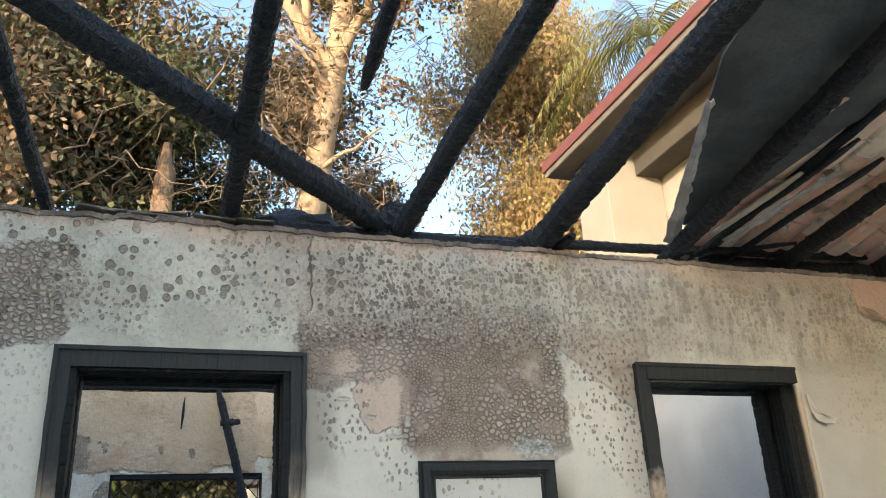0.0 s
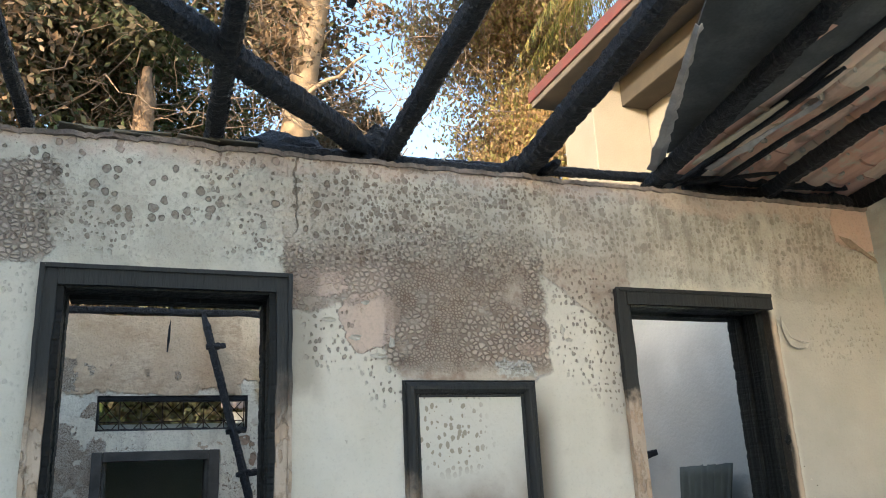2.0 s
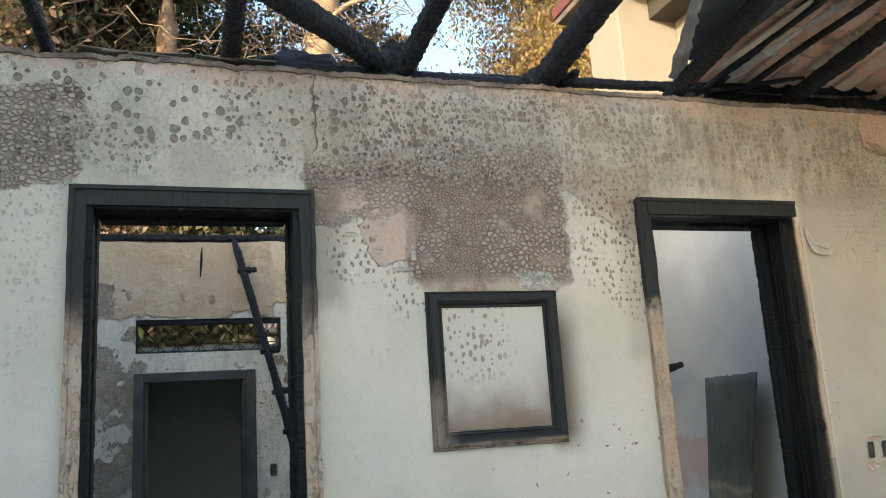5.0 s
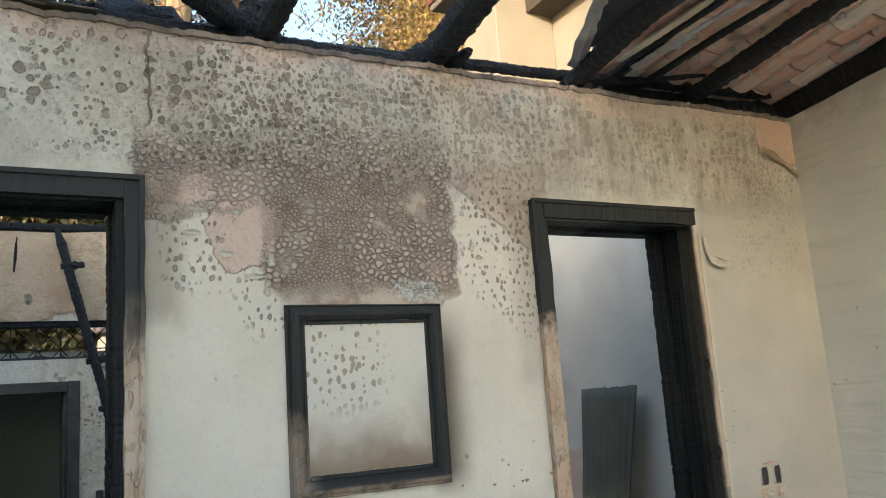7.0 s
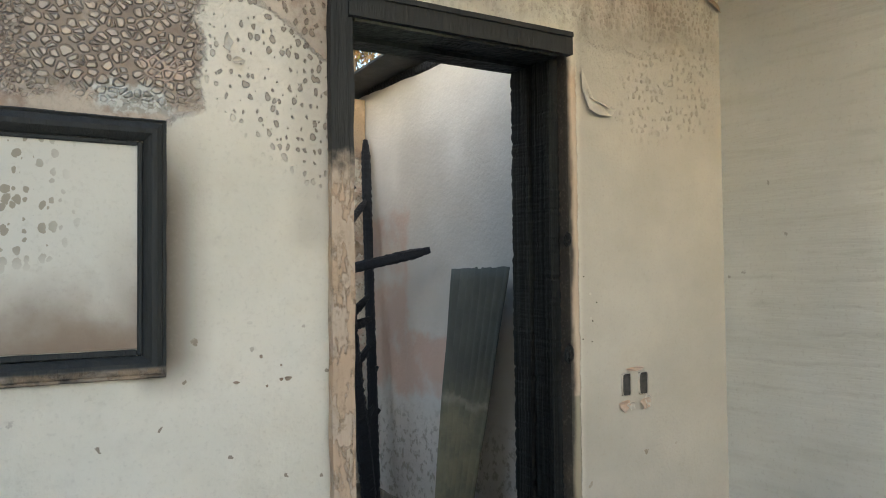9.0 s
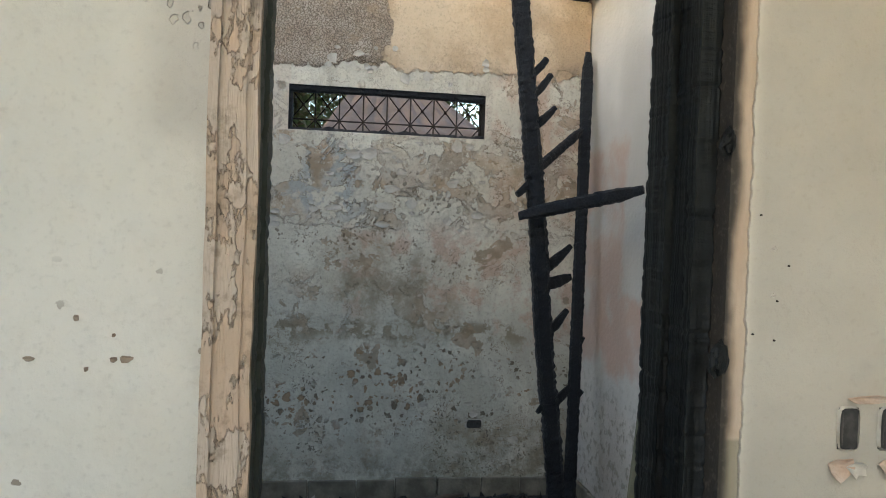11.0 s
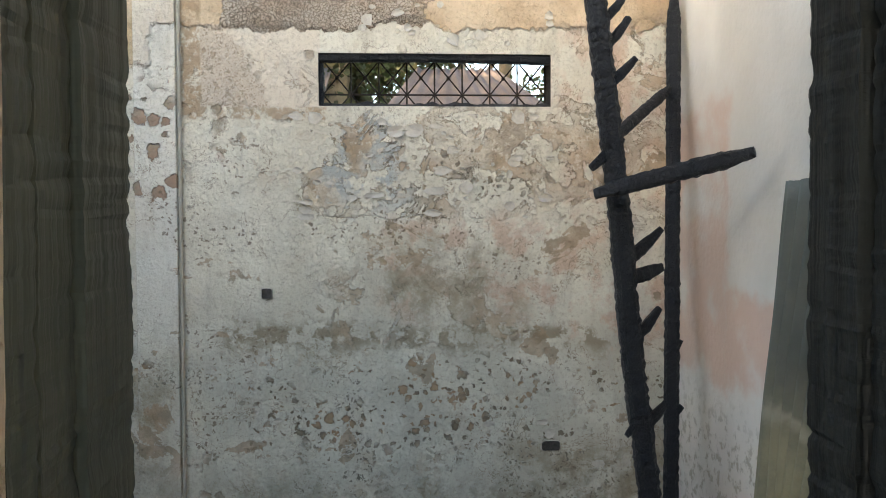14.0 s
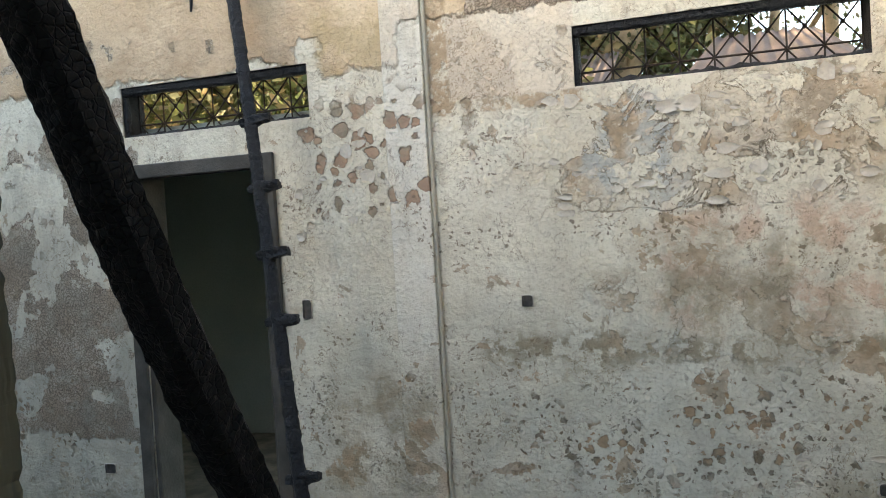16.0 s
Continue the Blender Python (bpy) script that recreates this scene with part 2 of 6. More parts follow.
# ---- materials of the walls ----
def wall_a_material():
    n = Nodes("burnt_cream_paint", 0.85)
    w = n.torn(0.12, 0.045)
    wx, wy, wz = n.split(w)
    w2 = n.warp(22.0, 0.014, 4.0)
    grime = n.noise(14.0, 7.0, 0.68)
    fine = n.noise(75.0, 4.0, 0.65)
    base = n.mix(n.ramp(n.noise(1.6), 0.35, 0.65), (0.63, 0.59, 0.49), (0.71, 0.665, 0.565))
    upper = n.ramp(wz, 2.66, 2.80)
    c = n.mix(upper, base, n.mix(n.ramp(n.noise(3.0, 5), 0.4, 0.6), (0.50, 0.475, 0.395), (0.63, 0.605, 0.51)))
    c = n.mix(n.times(n.ramp(grime, 0.48, 0.70), n.ramp(wz, 2.6, 2.9, 0.10, 0.38)), c, (0.36, 0.30, 0.23))
    # brown soaked plaster in torn patches, fading into spots above
    ragged_edge = n.times(n.m("SUBTRACT", n.noise(9.0, 8.0, 0.68), 0.5), 1.1)

    def patch(mask, lo=0.40, hi=0.62):
        return n.ramp(n.m("ADD", mask, n.times(ragged_edge, n.ramp(mask, 0.0, 0.25))), lo, hi)

    zl = n.m("SUBTRACT", n.z, n.times(n.m("SUBTRACT", n.x, 1.73), 0.22))
    zr = n.m("ADD", n.z, n.times(n.m("SUBTRACT", n.x, 3.04), 0.72))
    px, py, pz = n.split(n.warp(7.0, 0.055, 6.0))
    core = n.times(patch(n.times(n.box(px, pz, 2.17, 2.99, 2.23, 3.2, 0.07), n.ramp(n.m("SUBTRACT", pz, n.times(n.m("ABSOLUTE", n.m("SUBTRACT", px, 2.62)), 0.45)), 2.00, 2.18)), 0.28, 0.74), n.ramp(wz, 2.74, 2.96, 1.0, 0.12))
    left = n.times(patch(n.box(px, zl, 1.70, 2.24, 2.54, 3.2, 0.08)), n.ramp(wz, 2.80, 2.98, 1.0, 0.15))
    right = n.times(patch(n.m("MULTIPLY", n.box(px, zr, 2.96, 3.50, 2.74, 3.6, 0.07), n.ramp(n.z, 2.30, 2.40))), n.ramp(wz, 2.78, 2.94, 0.9, 0.12))
    far_left = n.times(patch(n.box(px, n.m("SUBTRACT", pz, n.times(px, 0.22)), -1.6, 0.80, 2.58, 3.02, 0.12)), n.ramp(n.noise(5.0, 5.0, 0.6), 0.35, 0.5, 0.45, 1.0))
    corner = n.times(patch(n.box(n.x, n.z, 4.45, 5.0, 2.70, 3.05, 0.12)), 0.4)
    soot = n.most(core, left, right, n.times(far_left, 0.8), corner)
    haze = n.times(n.ramp(wz, 2.76, 2.90), n.ramp(wz, 3.08, 3.30, 1.0, 0.35), n.ramp(n.noise(2.6, 6.0, 0.62), 0.40, 0.62), n.ramp(n.x, 1.3, 1.9, 0.15, 1.0), n.ramp(n.x, 3.0, 3.4, 1.0, 0.55))
    brown = n.mix(n.ramp(n.noise(7.0, 6, 0.65), 0.3, 0.7), (0.33, 0.245, 0.185), (0.47, 0.37, 0.285))
    brown = n.mix(n.ramp(fine, 0.45, 0.68, 0.0, 0.4), brown, (0.22, 0.16, 0.115))
    bare = n.times(left, n.ramp(n.noise(4.2, 3.0), 0.47, 0.53), n.ramp(zl, 2.74, 2.68))
    brown = n.mix(n.times(bare, 0.6), brown, (0.56, 0.425, 0.33))
    c = n.mix(n.times(haze, n.ramp(grime, 0.3, 0.6, 0.25, 0.6)), c, (0.42, 0.34, 0.26))
    c = n.mix(n.times(soot, n.ramp(grime, 0.34, 0.56, 1.0, 0.62)), c, brown)
    # crazed pale flakes inside the soaked parts: larger in the middle
    seen = n.times(n.most(n.times(core, n.ramp(n.z, 2.27, 2.36)), n.times(left, 0.6), n.times(far_left, 0.8), n.times(n.box(wx, wz, 2.2, 2.95, 2.7, 2.98, 0.06), 0.6)), n.ramp(n.noise(5.0, 4), 0.30, 0.46))
    vec = n.scaled(n.warp(13.0, 0.016, 3.0), 0.9, 1.0, 1.1)
    lone = n.split(n.voro(38.0, "F1", vec=vec, out="Color", plane="x"))
    big_cell = n.times(n.ramp(n.voro(38.0, "DISTANCE_TO_EDGE", vec=vec, plane="x"), 0.06, 0.22), n.ramp(n.voro(38.0, "F1", vec=vec, plane="x"), 0.62, 0.40))
    small_cell = n.times(n.ramp(n.voro(66.0, "DISTANCE_TO_EDGE", vec=vec, plane="x"), 0.08, 0.26), n.ramp(n.voro(66.0, "F1", vec=vec, plane="x"), 0.62, 0.40))
    coarse = n.ramp(n.noise(3.5, 3.0), 0.40, 0.50)
    cell = n.m("MAXIMUM", n.times(big_cell, coarse), n.times(small_cell, n.m("SUBTRACT", 1.0, coarse), 0.9))
    flake = n.times(cell, seen)
    c = n.mix(n.times(seen, n.m("SUBTRACT", 1.0, cell), 0.68), c, (0.185, 0.13, 0.093))
    c = n.mix(n.times(flake, n.m("MULTIPLY_ADD", lone[1], 0.5, 0.2)), c, (0.55, 0.445, 0.35))
    # pinkish coat laid bare between torn edges, and a grey scab of old paint over the blind window
    tx, ty, tz = n.split(n.torn(0.05, 0.05))

    def torn_oval(x, z, rx, rz):
        a, b = n.m("DIVIDE", n.m("SUBTRACT", tx, x), rx), n.m("DIVIDE", n.m("SUBTRACT", tz, z), rz)
        d = n.m("ADD", n.times(a, a), n.times(b, b))
        return n.ramp(n.m("ADD", d, n.times(ragged_edge, 1.5)), 0.96, 1.04, 1.0, 0.0)

    shed = n.times(n.most(torn_oval(2.10, 2.53, 0.13, 0.14), torn_oval(1.86, 2.70, 0.14, 0.07), torn_oval(2.90, 2.41, 0.08, 0.04)), n.ramp(n.x, 2.20, 2.215, 1.0, 0.85))
    c = n.mix(n.times(shed, 0.92), c, n.mix(n.ramp(fine, 0.35, 0.7), (0.60, 0.465, 0.375), (0.52, 0.40, 0.31)))
    lip = n.times(shed, n.m("SUBTRACT", 1.0, shed), 4.0)
    c = n.mix(n.times(lip, 0.55), c, (0.24, 0.17, 0.12))
    scab = n.box(tx, tz, 2.71, 2.905, 2.275, 2.35, 0.012)
    c = n.mix(n.times(scab, 0.9), c, n.mix(n.ramp(n.noise(48.0, 3.0), 0.45, 0.6), (0.56, 0.56, 0.51), (0.36, 0.34, 0.29)))

    # blister spots, large and small
    def spots(scale, least, reach, mask, seed, tall=0.85):
        vec = n.scaled(w2, 1.0, 1.0, tall)
        d = n.voro(scale, "F1", vec=vec, plane="x")
        r = n.m("MULTIPLY_ADD", n.split(n.voro(scale, "F1", vec=vec, out="Color", plane="x"))[seed], reach - least, least)
        inner = n.m("SUBTRACT", d, r)
        return n.times(n.ramp(inner, -0.05, 0.03, 1.0, 0.0), mask), n.times(n.ramp(n.m("ABSOLUTE", inner), 0.0, 0.05, 1.0, 0.0), mask)

    big, rim1 = spots(21.0, -0.22, 0.42, n.times(n.ramp(wz, 2.88, 2.96), n.ramp(n.x, 2.0, 2.7, 1.0, 0.6)), 0)
    mid, rim2 = spots(38.0, -0.08, 0.44, n.times(n.ramp(wz, 2.76, 2.84), n.ramp(n.noise(2.2), 0.40, 0.52), n.ramp(n.x, 0.6, 1.9, 0.8, 1.0), n.ramp(n.x, 3.1, 3.6, 1.0, 0.5)), 1)
    tiny, rim3 = spots(58.0, 0.0, 0.46, n.times(n.ramp(wz, 2.72, 2.80), n.ramp(n.noise(3.1), 0.34, 0.44), n.ramp(n.x, 1.5, 2.2, 0.2, 1.0), n.ramp(n.x, 3.0, 3.5, 1.0, 0.35)), 2, 0.7)
    low, rim4 = spots(40.0, -0.05, 0.36, n.most(n.times(n.box(wx, n.z, 3.04, 3.44, 1.95, 2.85, 0.08), n.ramp(zr, 2.26, 2.40)), n.box(wx, wz, 1.80, 2.05, 2.34, 2.60, 0.05), n.box(wx, wz, 2.08, 2.26, 2.14, 2.36, 0.04), n.times(n.box(wx, wz, -1.5, 0.74, 1.9, 2.75, 0.2), n.ramp(n.noise(2.0), 0.4, 0.6), 0.4), n.times(n.box(wx, wz, 4.72, 5.2, 2.40, 3.0, 0.10), 0.5)), 1, 0.7)
    spot = n.most(n.times(big, 0.9), n.times(mid, 0.95), n.times(tiny, 0.6), n.times(low, 0.8))
    rim = n.most(rim1, rim2, n.times(rim4, 0.4))
    c = n.mix(n.times(spot, n.ramp(fine, 0.3, 0.6, 1.0, 0.75)), c, n.mix(n.noise(30), (0.10, 0.075, 0.053), (0.20, 0.15, 0.108)))
    c = n.mix(n.times(rim, 0.14), c, (0.17, 0.13, 0.095))
    # runs of soot under the wall top
    run = n.noise(17.0, 6.0, 0.65, vec=n.scaled(n.pos, 1.0, 1.0, 0.16))
    c = n.mix(n.times(n.ramp(run, 0.46, 0.64), n.box(wx, wz, 3.3, 4.95, 2.78, 3.2, 0.10), n.ramp(grime, 0.35, 0.6, 0.4, 1.0), 0.7), c, (0.27, 0.225, 0.175))
    # one crack over the doorway
    crack = n.times(n.ramp(n.m("ABSOLUTE", n.m("SUBTRACT", n.split(n.warp(9.0, 0.05))[0], 1.75)), 0.002, 0.007, 1.0, 0.0), n.ramp(n.z, 2.88, 2.95))
    c = n.mix(n.times(crack, 0.8), c, (0.16, 0.13, 0.085))
    # bare peach plaster along the top and in the corner
    peach = n.most(n.times(n.ramp(wz, 3.20, 3.27), 0.55), n.box(wx, wz, 4.98, 5.6, 3.06, 3.6, 0.015), n.times(n.box(wx, wz, 3.75, 5.4, 3.20, 3.6, 0.03), 0.5))
    c = n.mix(n.times(peach, n.ramp(n.noise(8.0), 0.25, 0.5)), c, (0.62, 0.455, 0.355))
    # smoke beside the frames
    smoke = n.most(n.times(n.ramp(n.x, 2.89, 3.05, 1.0, 0.0), n.ramp(n.x, 2.80, 2.86), n.ramp(n.z, 1.45, 1.60), n.ramp(n.z, 2.0, 2.3, 1.0, 0.0)), n.times(n.ramp(n.y, 3.531, 3.548), n.ramp(n.x, 4.2, 4.3), n.ramp(n.x, 4.40, 4.41, 1.0, 0.0), n.ramp(n.z, 0.9, 1.6, 0.45, 1.0)),
                   n.times(n.box(n.x, wz, 1.7, 1.86, 2.2, 2.8, 0.05), 0.5), n.times(n.box(n.x, n.z, 3.28, 3.42, 1.9, 2.75, 0.06), 0.3))
    # strip of bare plaster beside the second frame
    sx = n.split(n.warp(20.0, 0.010, 4.0))[0]
    strip = n.times(n.ramp(sx, 4.424, 4.430, 1.0, 0.0), n.ramp(n.x, 4.2, 4.3), n.ramp(n.z, 2.55, 2.65, 1.0, 0.0))
    c = n.mix(n.times(strip, 0.9), c, n.mix(n.ramp(n.z, 1.345, 1.355), (0.27, 0.235, 0.155), n.mix(n.ramp(run, 0.4, 0.6), (0.47, 0.345, 0.24), (0.55, 0.43, 0.31))))
    c = n.mix(n.times(smoke, 0.95), c, (0.13, 0.10, 0.07))
    # soot licked out of the doorway over the strip
    lick = n.m("ADD", n.x, n.times(n.m("SUBTRACT", n.noise(7.0, 4.0, 0.6, vec=n.scaled(n.pos, 1, 1, 0.5)), 0.5), 0.05))
    c = n.mix(n.times(n.ramp(lick, 4.384, 4.412, 0.96, 0.0), n.ramp(n.x, 4.2, 4.3), n.ramp(n.z, 2.62, 2.68, 1.0, 0.0)), c, (0.03, 0.027, 0.023))
    # paint beyond it greyed by smoke and for the shade under the roof
    c = n.mix(n.times(n.ramp(n.x, 4.40, 4.46), n.ramp(wz, 2.75, 2.9, 1.0, 0.0), n.ramp(n.noise(2.4, 5.0), 0.3, 0.7, 0.52, 0.72)), c, (0.34, 0.322, 0.268))
    chip = n.times(n.ramp(n.voro(5.0, vec=n.warp(24.0, 0.03, 4.0), plane="x"), 0.03, 0.045, 1.0, 0.0), n.ramp(n.noise(1.1), 0.56, 0.62))
    c = n.mix(n.ramp(fine, 0.52, 0.75, 0.0, 0.2), c, (0.33, 0.285, 0.22))
    c = n.mix(chip, c, (0.28, 0.23, 0.17))
    h = n.m("ADD", n.m("ADD", n.times(n.noise(45, 5, 0.6), n.ramp(n.z, 2.4, 2.8, 0.14, 0.45)), n.times(fine, 0.12)), n.m("SUBTRACT", n.times(flake, 1.5), n.m("ADD", n.times(spot, 1.0), n.times(shed, 1.6))))
    h = n.m("SUBTRACT", n.m("SUBTRACT", h, n.times(soot, 0.8)), n.times(n.most(peach, n.times(strip, 0.6)), 1.2))
    return n.done(c, n.m("SUBTRACT", h, n.times(crack, 1.5)), 0.016)


def far_wall_material():
    n = Nodes("flaking_old_plaster", 0.88)
    w = n.torn(0.12, 0.05)
    wx, wy, wz = n.split(w)
    w2 = n.warp(16.0, 0.05, 5.0)
    fine = n.noise(70.0, 4.0, 0.65)
    mottled = n.noise(7.0, 8.0, 0.68)
    base = n.mix(n.ramp(n.noise(2.2, 5), 0.35, 0.65), (0.63, 0.59, 0.475), (0.75, 0.715, 0.59))
    lower = n.mix(n.ramp(n.noise(2.9, 6), 0.35, 0.65), (0.53, 0.52, 0.43), (0.67, 0.65, 0.545))
    c = n.mix(n.ramp(wz, 1.10, 1.45, 1.0, 0.0), base, lower)
    streak = n.noise(8.0, 6.0, 0.65, vec=n.scaled(n.pos, 1.0, 1.0, 0.22))
    c = n.mix(n.ramp(streak, 0.50, 0.70, 0.0, 0.38), c, (0.36, 0.33, 0.265))
    c = n.mix(n.ramp(mottled, 0.57, 0.68, 0.0, 0.4), c, (0.44, 0.365, 0.25))
    # cream paint left on the top
    cream = n.m("MAXIMUM", n.ramp(wz, 2.765, 2.785), n.box(wx, wz, 2.08, 2.55, 2.55, 2.95, 0.02))
    smoked = n.box(wx, wz, -2.5, 1.96, 2.66, 3.6, 0.015)
    cream = n.m("MAXIMUM", cream, smoked)
    c = n.mix(cream, c, n.mix(n.ramp(n.noise(3.0, 6, 0.62), 0.38, 0.62), (0.52, 0.39, 0.25), (0.67, 0.54, 0.375)))
    ripple = n.noise(16.0, 5.0, 0.6, vec=n.scaled(n.pos, 1.0, 1.0, 2.2))
    c = n.mix(n.times(smoked, n.ramp(ripple, 0.40, 0.62, 0.35, 0.9)), c, n.mix(n.ramp(n.noise(2.5, 5.0), 0.4, 0.6), (0.44, 0.315, 0.205), (0.55, 0.42, 0.29)))
    ochre = n.times(n.box(wx, wz, 2.06, 2.52, 2.56, 2.86, 0.03), n.ramp(n.noise(5.0), 0.35, 0.55))
    c = n.mix(n.times(ochre, 0.6), c, (0.40, 0.31, 0.16))
    qx, qy, qz = n.split(n.warp(11.0, 0.02, 5.0))
    beige = n.box(qx, qz, 2.80, 3.43, 2.345, 2.785, 0.006)
    half = n.ramp(n.m("ADD", wx, n.times(wz, 0.5)), 4.33, 4.37)
    c = n.mix(n.times(beige, 0.85), c, n.mix(half, (0.56, 0.475, 0.37), (0.70, 0.625, 0.505)))
    # rust-brown flakes along the old panel's edges
    verge = n.most(n.box(qx, qz, 2.695, 2.80, 2.28, 3.1, 0.01), n.times(n.box(qx, qz, 2.78, 3.46, 2.275, 2.345, 0.01), 0.9))
    c = n.mix(n.times(verge, n.ramp(n.noise(15.0, 6.0, 0.66), 0.40, 0.54, 0.1, 0.9)), c, n.mix(n.noise(24.0, 4.0), (0.27, 0.18, 0.10), (0.48, 0.35, 0.22)))
    blue = n.times(n.box(wx, wz, 3.52, 3.86, 1.86, 2.26, 0.06), n.ramp(n.noise(8.0, 6.0, 0.62), 0.45, 0.53))
    c = n.mix(n.times(blue, 0.8), c, (0.37, 0.40, 0.39))
    pier = n.times(n.ramp(n.x, 2.445, 2.455), n.ramp(n.x, 2.68, 2.69, 1.0, 0.0), n.ramp(wz, 0.9, 1.3), n.ramp(streak, 0.5, 0.7, 1.0, 0.5))
    c = n.mix(n.times(pier, 0.6), c, (0.72, 0.71, 0.645))
    # faint pink paint rubbed thin, with ochre damp over it
    pink = n.times(n.most(n.box(wx, wz, 3.75, 5.0, 1.22, 1.74, 0.10), n.box(wx, wz, 4.75, 5.6, 1.05, 1.50, 0.06), n.times(n.box(wx, wz, 4.75, 5.6, 1.8, 2.85, 0.06), 0.85)), n.ramp(n.noise(6.0, 8.0, 0.66), 0.46, 0.60))
    c = n.mix(n.times(pink, 0.70), c, (0.55, 0.365, 0.26))
    damp = n.times(n.most(n.box(wx, wz, 3.7, 4.5, 1.12, 1.62, 0.16), n.box(wx, wz, 2.0, 2.62, 0.35, 1.0, 0.12), n.times(n.box(wx, wz, 4.4, 5.4, 0.1, 0.5, 0.12), 1.0)), n.ramp(n.noise(4.6, 7.0, 0.66), 0.42, 0.62))
    c = n.mix(n.times(damp, 0.8), c, (0.31, 0.255, 0.165))
    band = n.times(n.box(wx, wz, 2.9, 5.0, 1.02, 1.16, 0.05), n.ramp(n.noise(7.0, 7, 0.66), 0.47, 0.54))
    c = n.mix(n.times(band, 0.88), c, (0.28, 0.235, 0.155))
    # shallow step where the upper coat ends
    step = n.times(n.ramp(n.m("ABSOLUTE", n.m("SUBTRACT", n.split(n.warp(5.0, 0.06, 6.0))[2], 1.745)), 0.0, 0.008, 1.0, 0.0), n.box(wx, wz, 3.4, 4.7, 1.5, 2.0, 0.05), n.ramp(mottled, 0.42, 0.52))
    c = n.mix(n.times(step, 0.25), c, (0.26, 0.21, 0.15))
    # coats flaked away in map-like pieces: under the grille, elsewhere sparse
    lay = n.noise(4.4, 9.0, 0.64, dist=0.5)
    zone = n.most(n.box(wx, wz, 3.30, 4.95, 1.76, 2.34, 0.07), n.times(n.box(wx, wz, 4.75, 5.5, 1.7, 2.8, 0.06), 0.9), n.times(n.box(wx, wz, 3.45, 4.5, 1.05, 1.45, 0.1), 0.75), n.times(n.box(wx, wz, 3.0, 3.5, 1.9, 2.6, 0.1), 0.5))
    lost = n.times(n.ramp(lay, 0.513, 0.523), zone)
    under = n.mix(n.times(n.ramp(n.noise(3.2, 3.0), 0.47, 0.54), n.ramp(wx, 3.85, 4.0, 1.0, 0.25)), n.mix(n.ramp(n.noise(5.0, 4.0), 0.42, 0.58), (0.48, 0.36, 0.24), (0.36, 0.27, 0.17)), (0.41, 0.425, 0.395))
    under = n.mix(n.ramp(n.noise(19.0, 6.0, 0.66), 0.52, 0.64), under, (0.60, 0.53, 0.41))
    c = n.mix(n.times(lost, n.ramp(n.noise(2.4, 3.0), 0.40, 0.60, 0.4, 0.95)), c, under)
    # dark contour painted as the shadow at the edge of each lifted coat
    shade_edge = n.times(n.ramp(n.m("ABSOLUTE", n.m("SUBTRACT", lay, 0.512)), 0.0, 0.010, 1.0, 0.0), zone)
    c = n.mix(n.times(shade_edge, n.ramp(mottled, 0.40, 0.54, 0.4, 1.0)), c, (0.18, 0.135, 0.08))

    # hairline tears and rust-brown scabs in the sound coat
    tear = n.noise(2.9, 9.0, 0.66, dist=0.4)
    where = n.times(n.ramp(n.noise(1.3, 3.0), 0.46, 0.54), n.ramp(wz, 2.62, 2.74, 1.0, 0.4))
    c = n.mix(n.times(n.ramp(n.m("ABSOLUTE", n.m("SUBTRACT", tear, 0.5)), 0.0, 0.006, 1.0, 0.0), where, n.ramp(mottled, 0.4, 0.55, 0.4, 0.95)), c, (0.21, 0.155, 0.095))
    c = n.mix(n.times(n.ramp(tear, 0.60, 0.615), n.ramp(wz, 0.2, 0.5), n.ramp(wz, 2.3, 2.5, 1.0, 0.0), 0.75), c, n.mix(n.ramp(n.noise(12.0, 5.0), 0.4, 0.6), (0.42, 0.30, 0.19), (0.27, 0.205, 0.125)))
    lay2 = n.noise(17.0, 6.0, 0.62, dist=0.6)
    thin = n.times(n.ramp(n.noise(1.7, 4.0), 0.54, 0.62), n.ramp(wz, 2.55, 2.75, 1.0, 0.15))
    fleck = n.times(n.ramp(lay2, 0.655, 0.675), thin)
    c = n.mix(n.times(fleck, 0.6), c, n.mix(n.ramp(n.noise(5.0), 0.42, 0.58), (0.40, 0.315, 0.20), (0.36, 0.335, 0.27)))
    c = n.mix(n.times(n.ramp(n.m("ABSOLUTE", n.m("SUBTRACT", lay2, 0.653)), 0.0, 0.012, 1.0, 0.0), thin, 0.45), c, (0.23, 0.18, 0.115))

    # flaked blobs and mould dots
    def blobs(scale, least, reach, seed):
        d = n.voro(scale, "F1", vec=w2, plane="x")
        r = n.m("MULTIPLY_ADD", n.split(n.voro(scale, "F1", vec=w2, out="Color", plane="x"))[seed], reach - least, least)
        return n.ramp(n.m("SUBTRACT", d, r), -0.05, 0.03, 1.0, 0.0)

    blob = n.m("MAXIMUM", n.times(blobs(10.5, -0.02, 0.50, 0), n.box(wx, wz, 1.93, 2.70, 1.78, 2.40, 0.06)), n.times(blobs(10.0, -0.12, 0.44, 0), n.times(n.ramp(n.noise(2.7, 4.0), 0.60, 0.68), n.ramp(wz, 2.6, 2.8, 0.7, 0.0))))
    c = n.mix(n.times(blob, 0.92), c, n.mix(n.ramp(n.noise(6.0), 0.4, 0.6), (0.33, 0.205, 0.13), (0.25, 0.205, 0.14)))
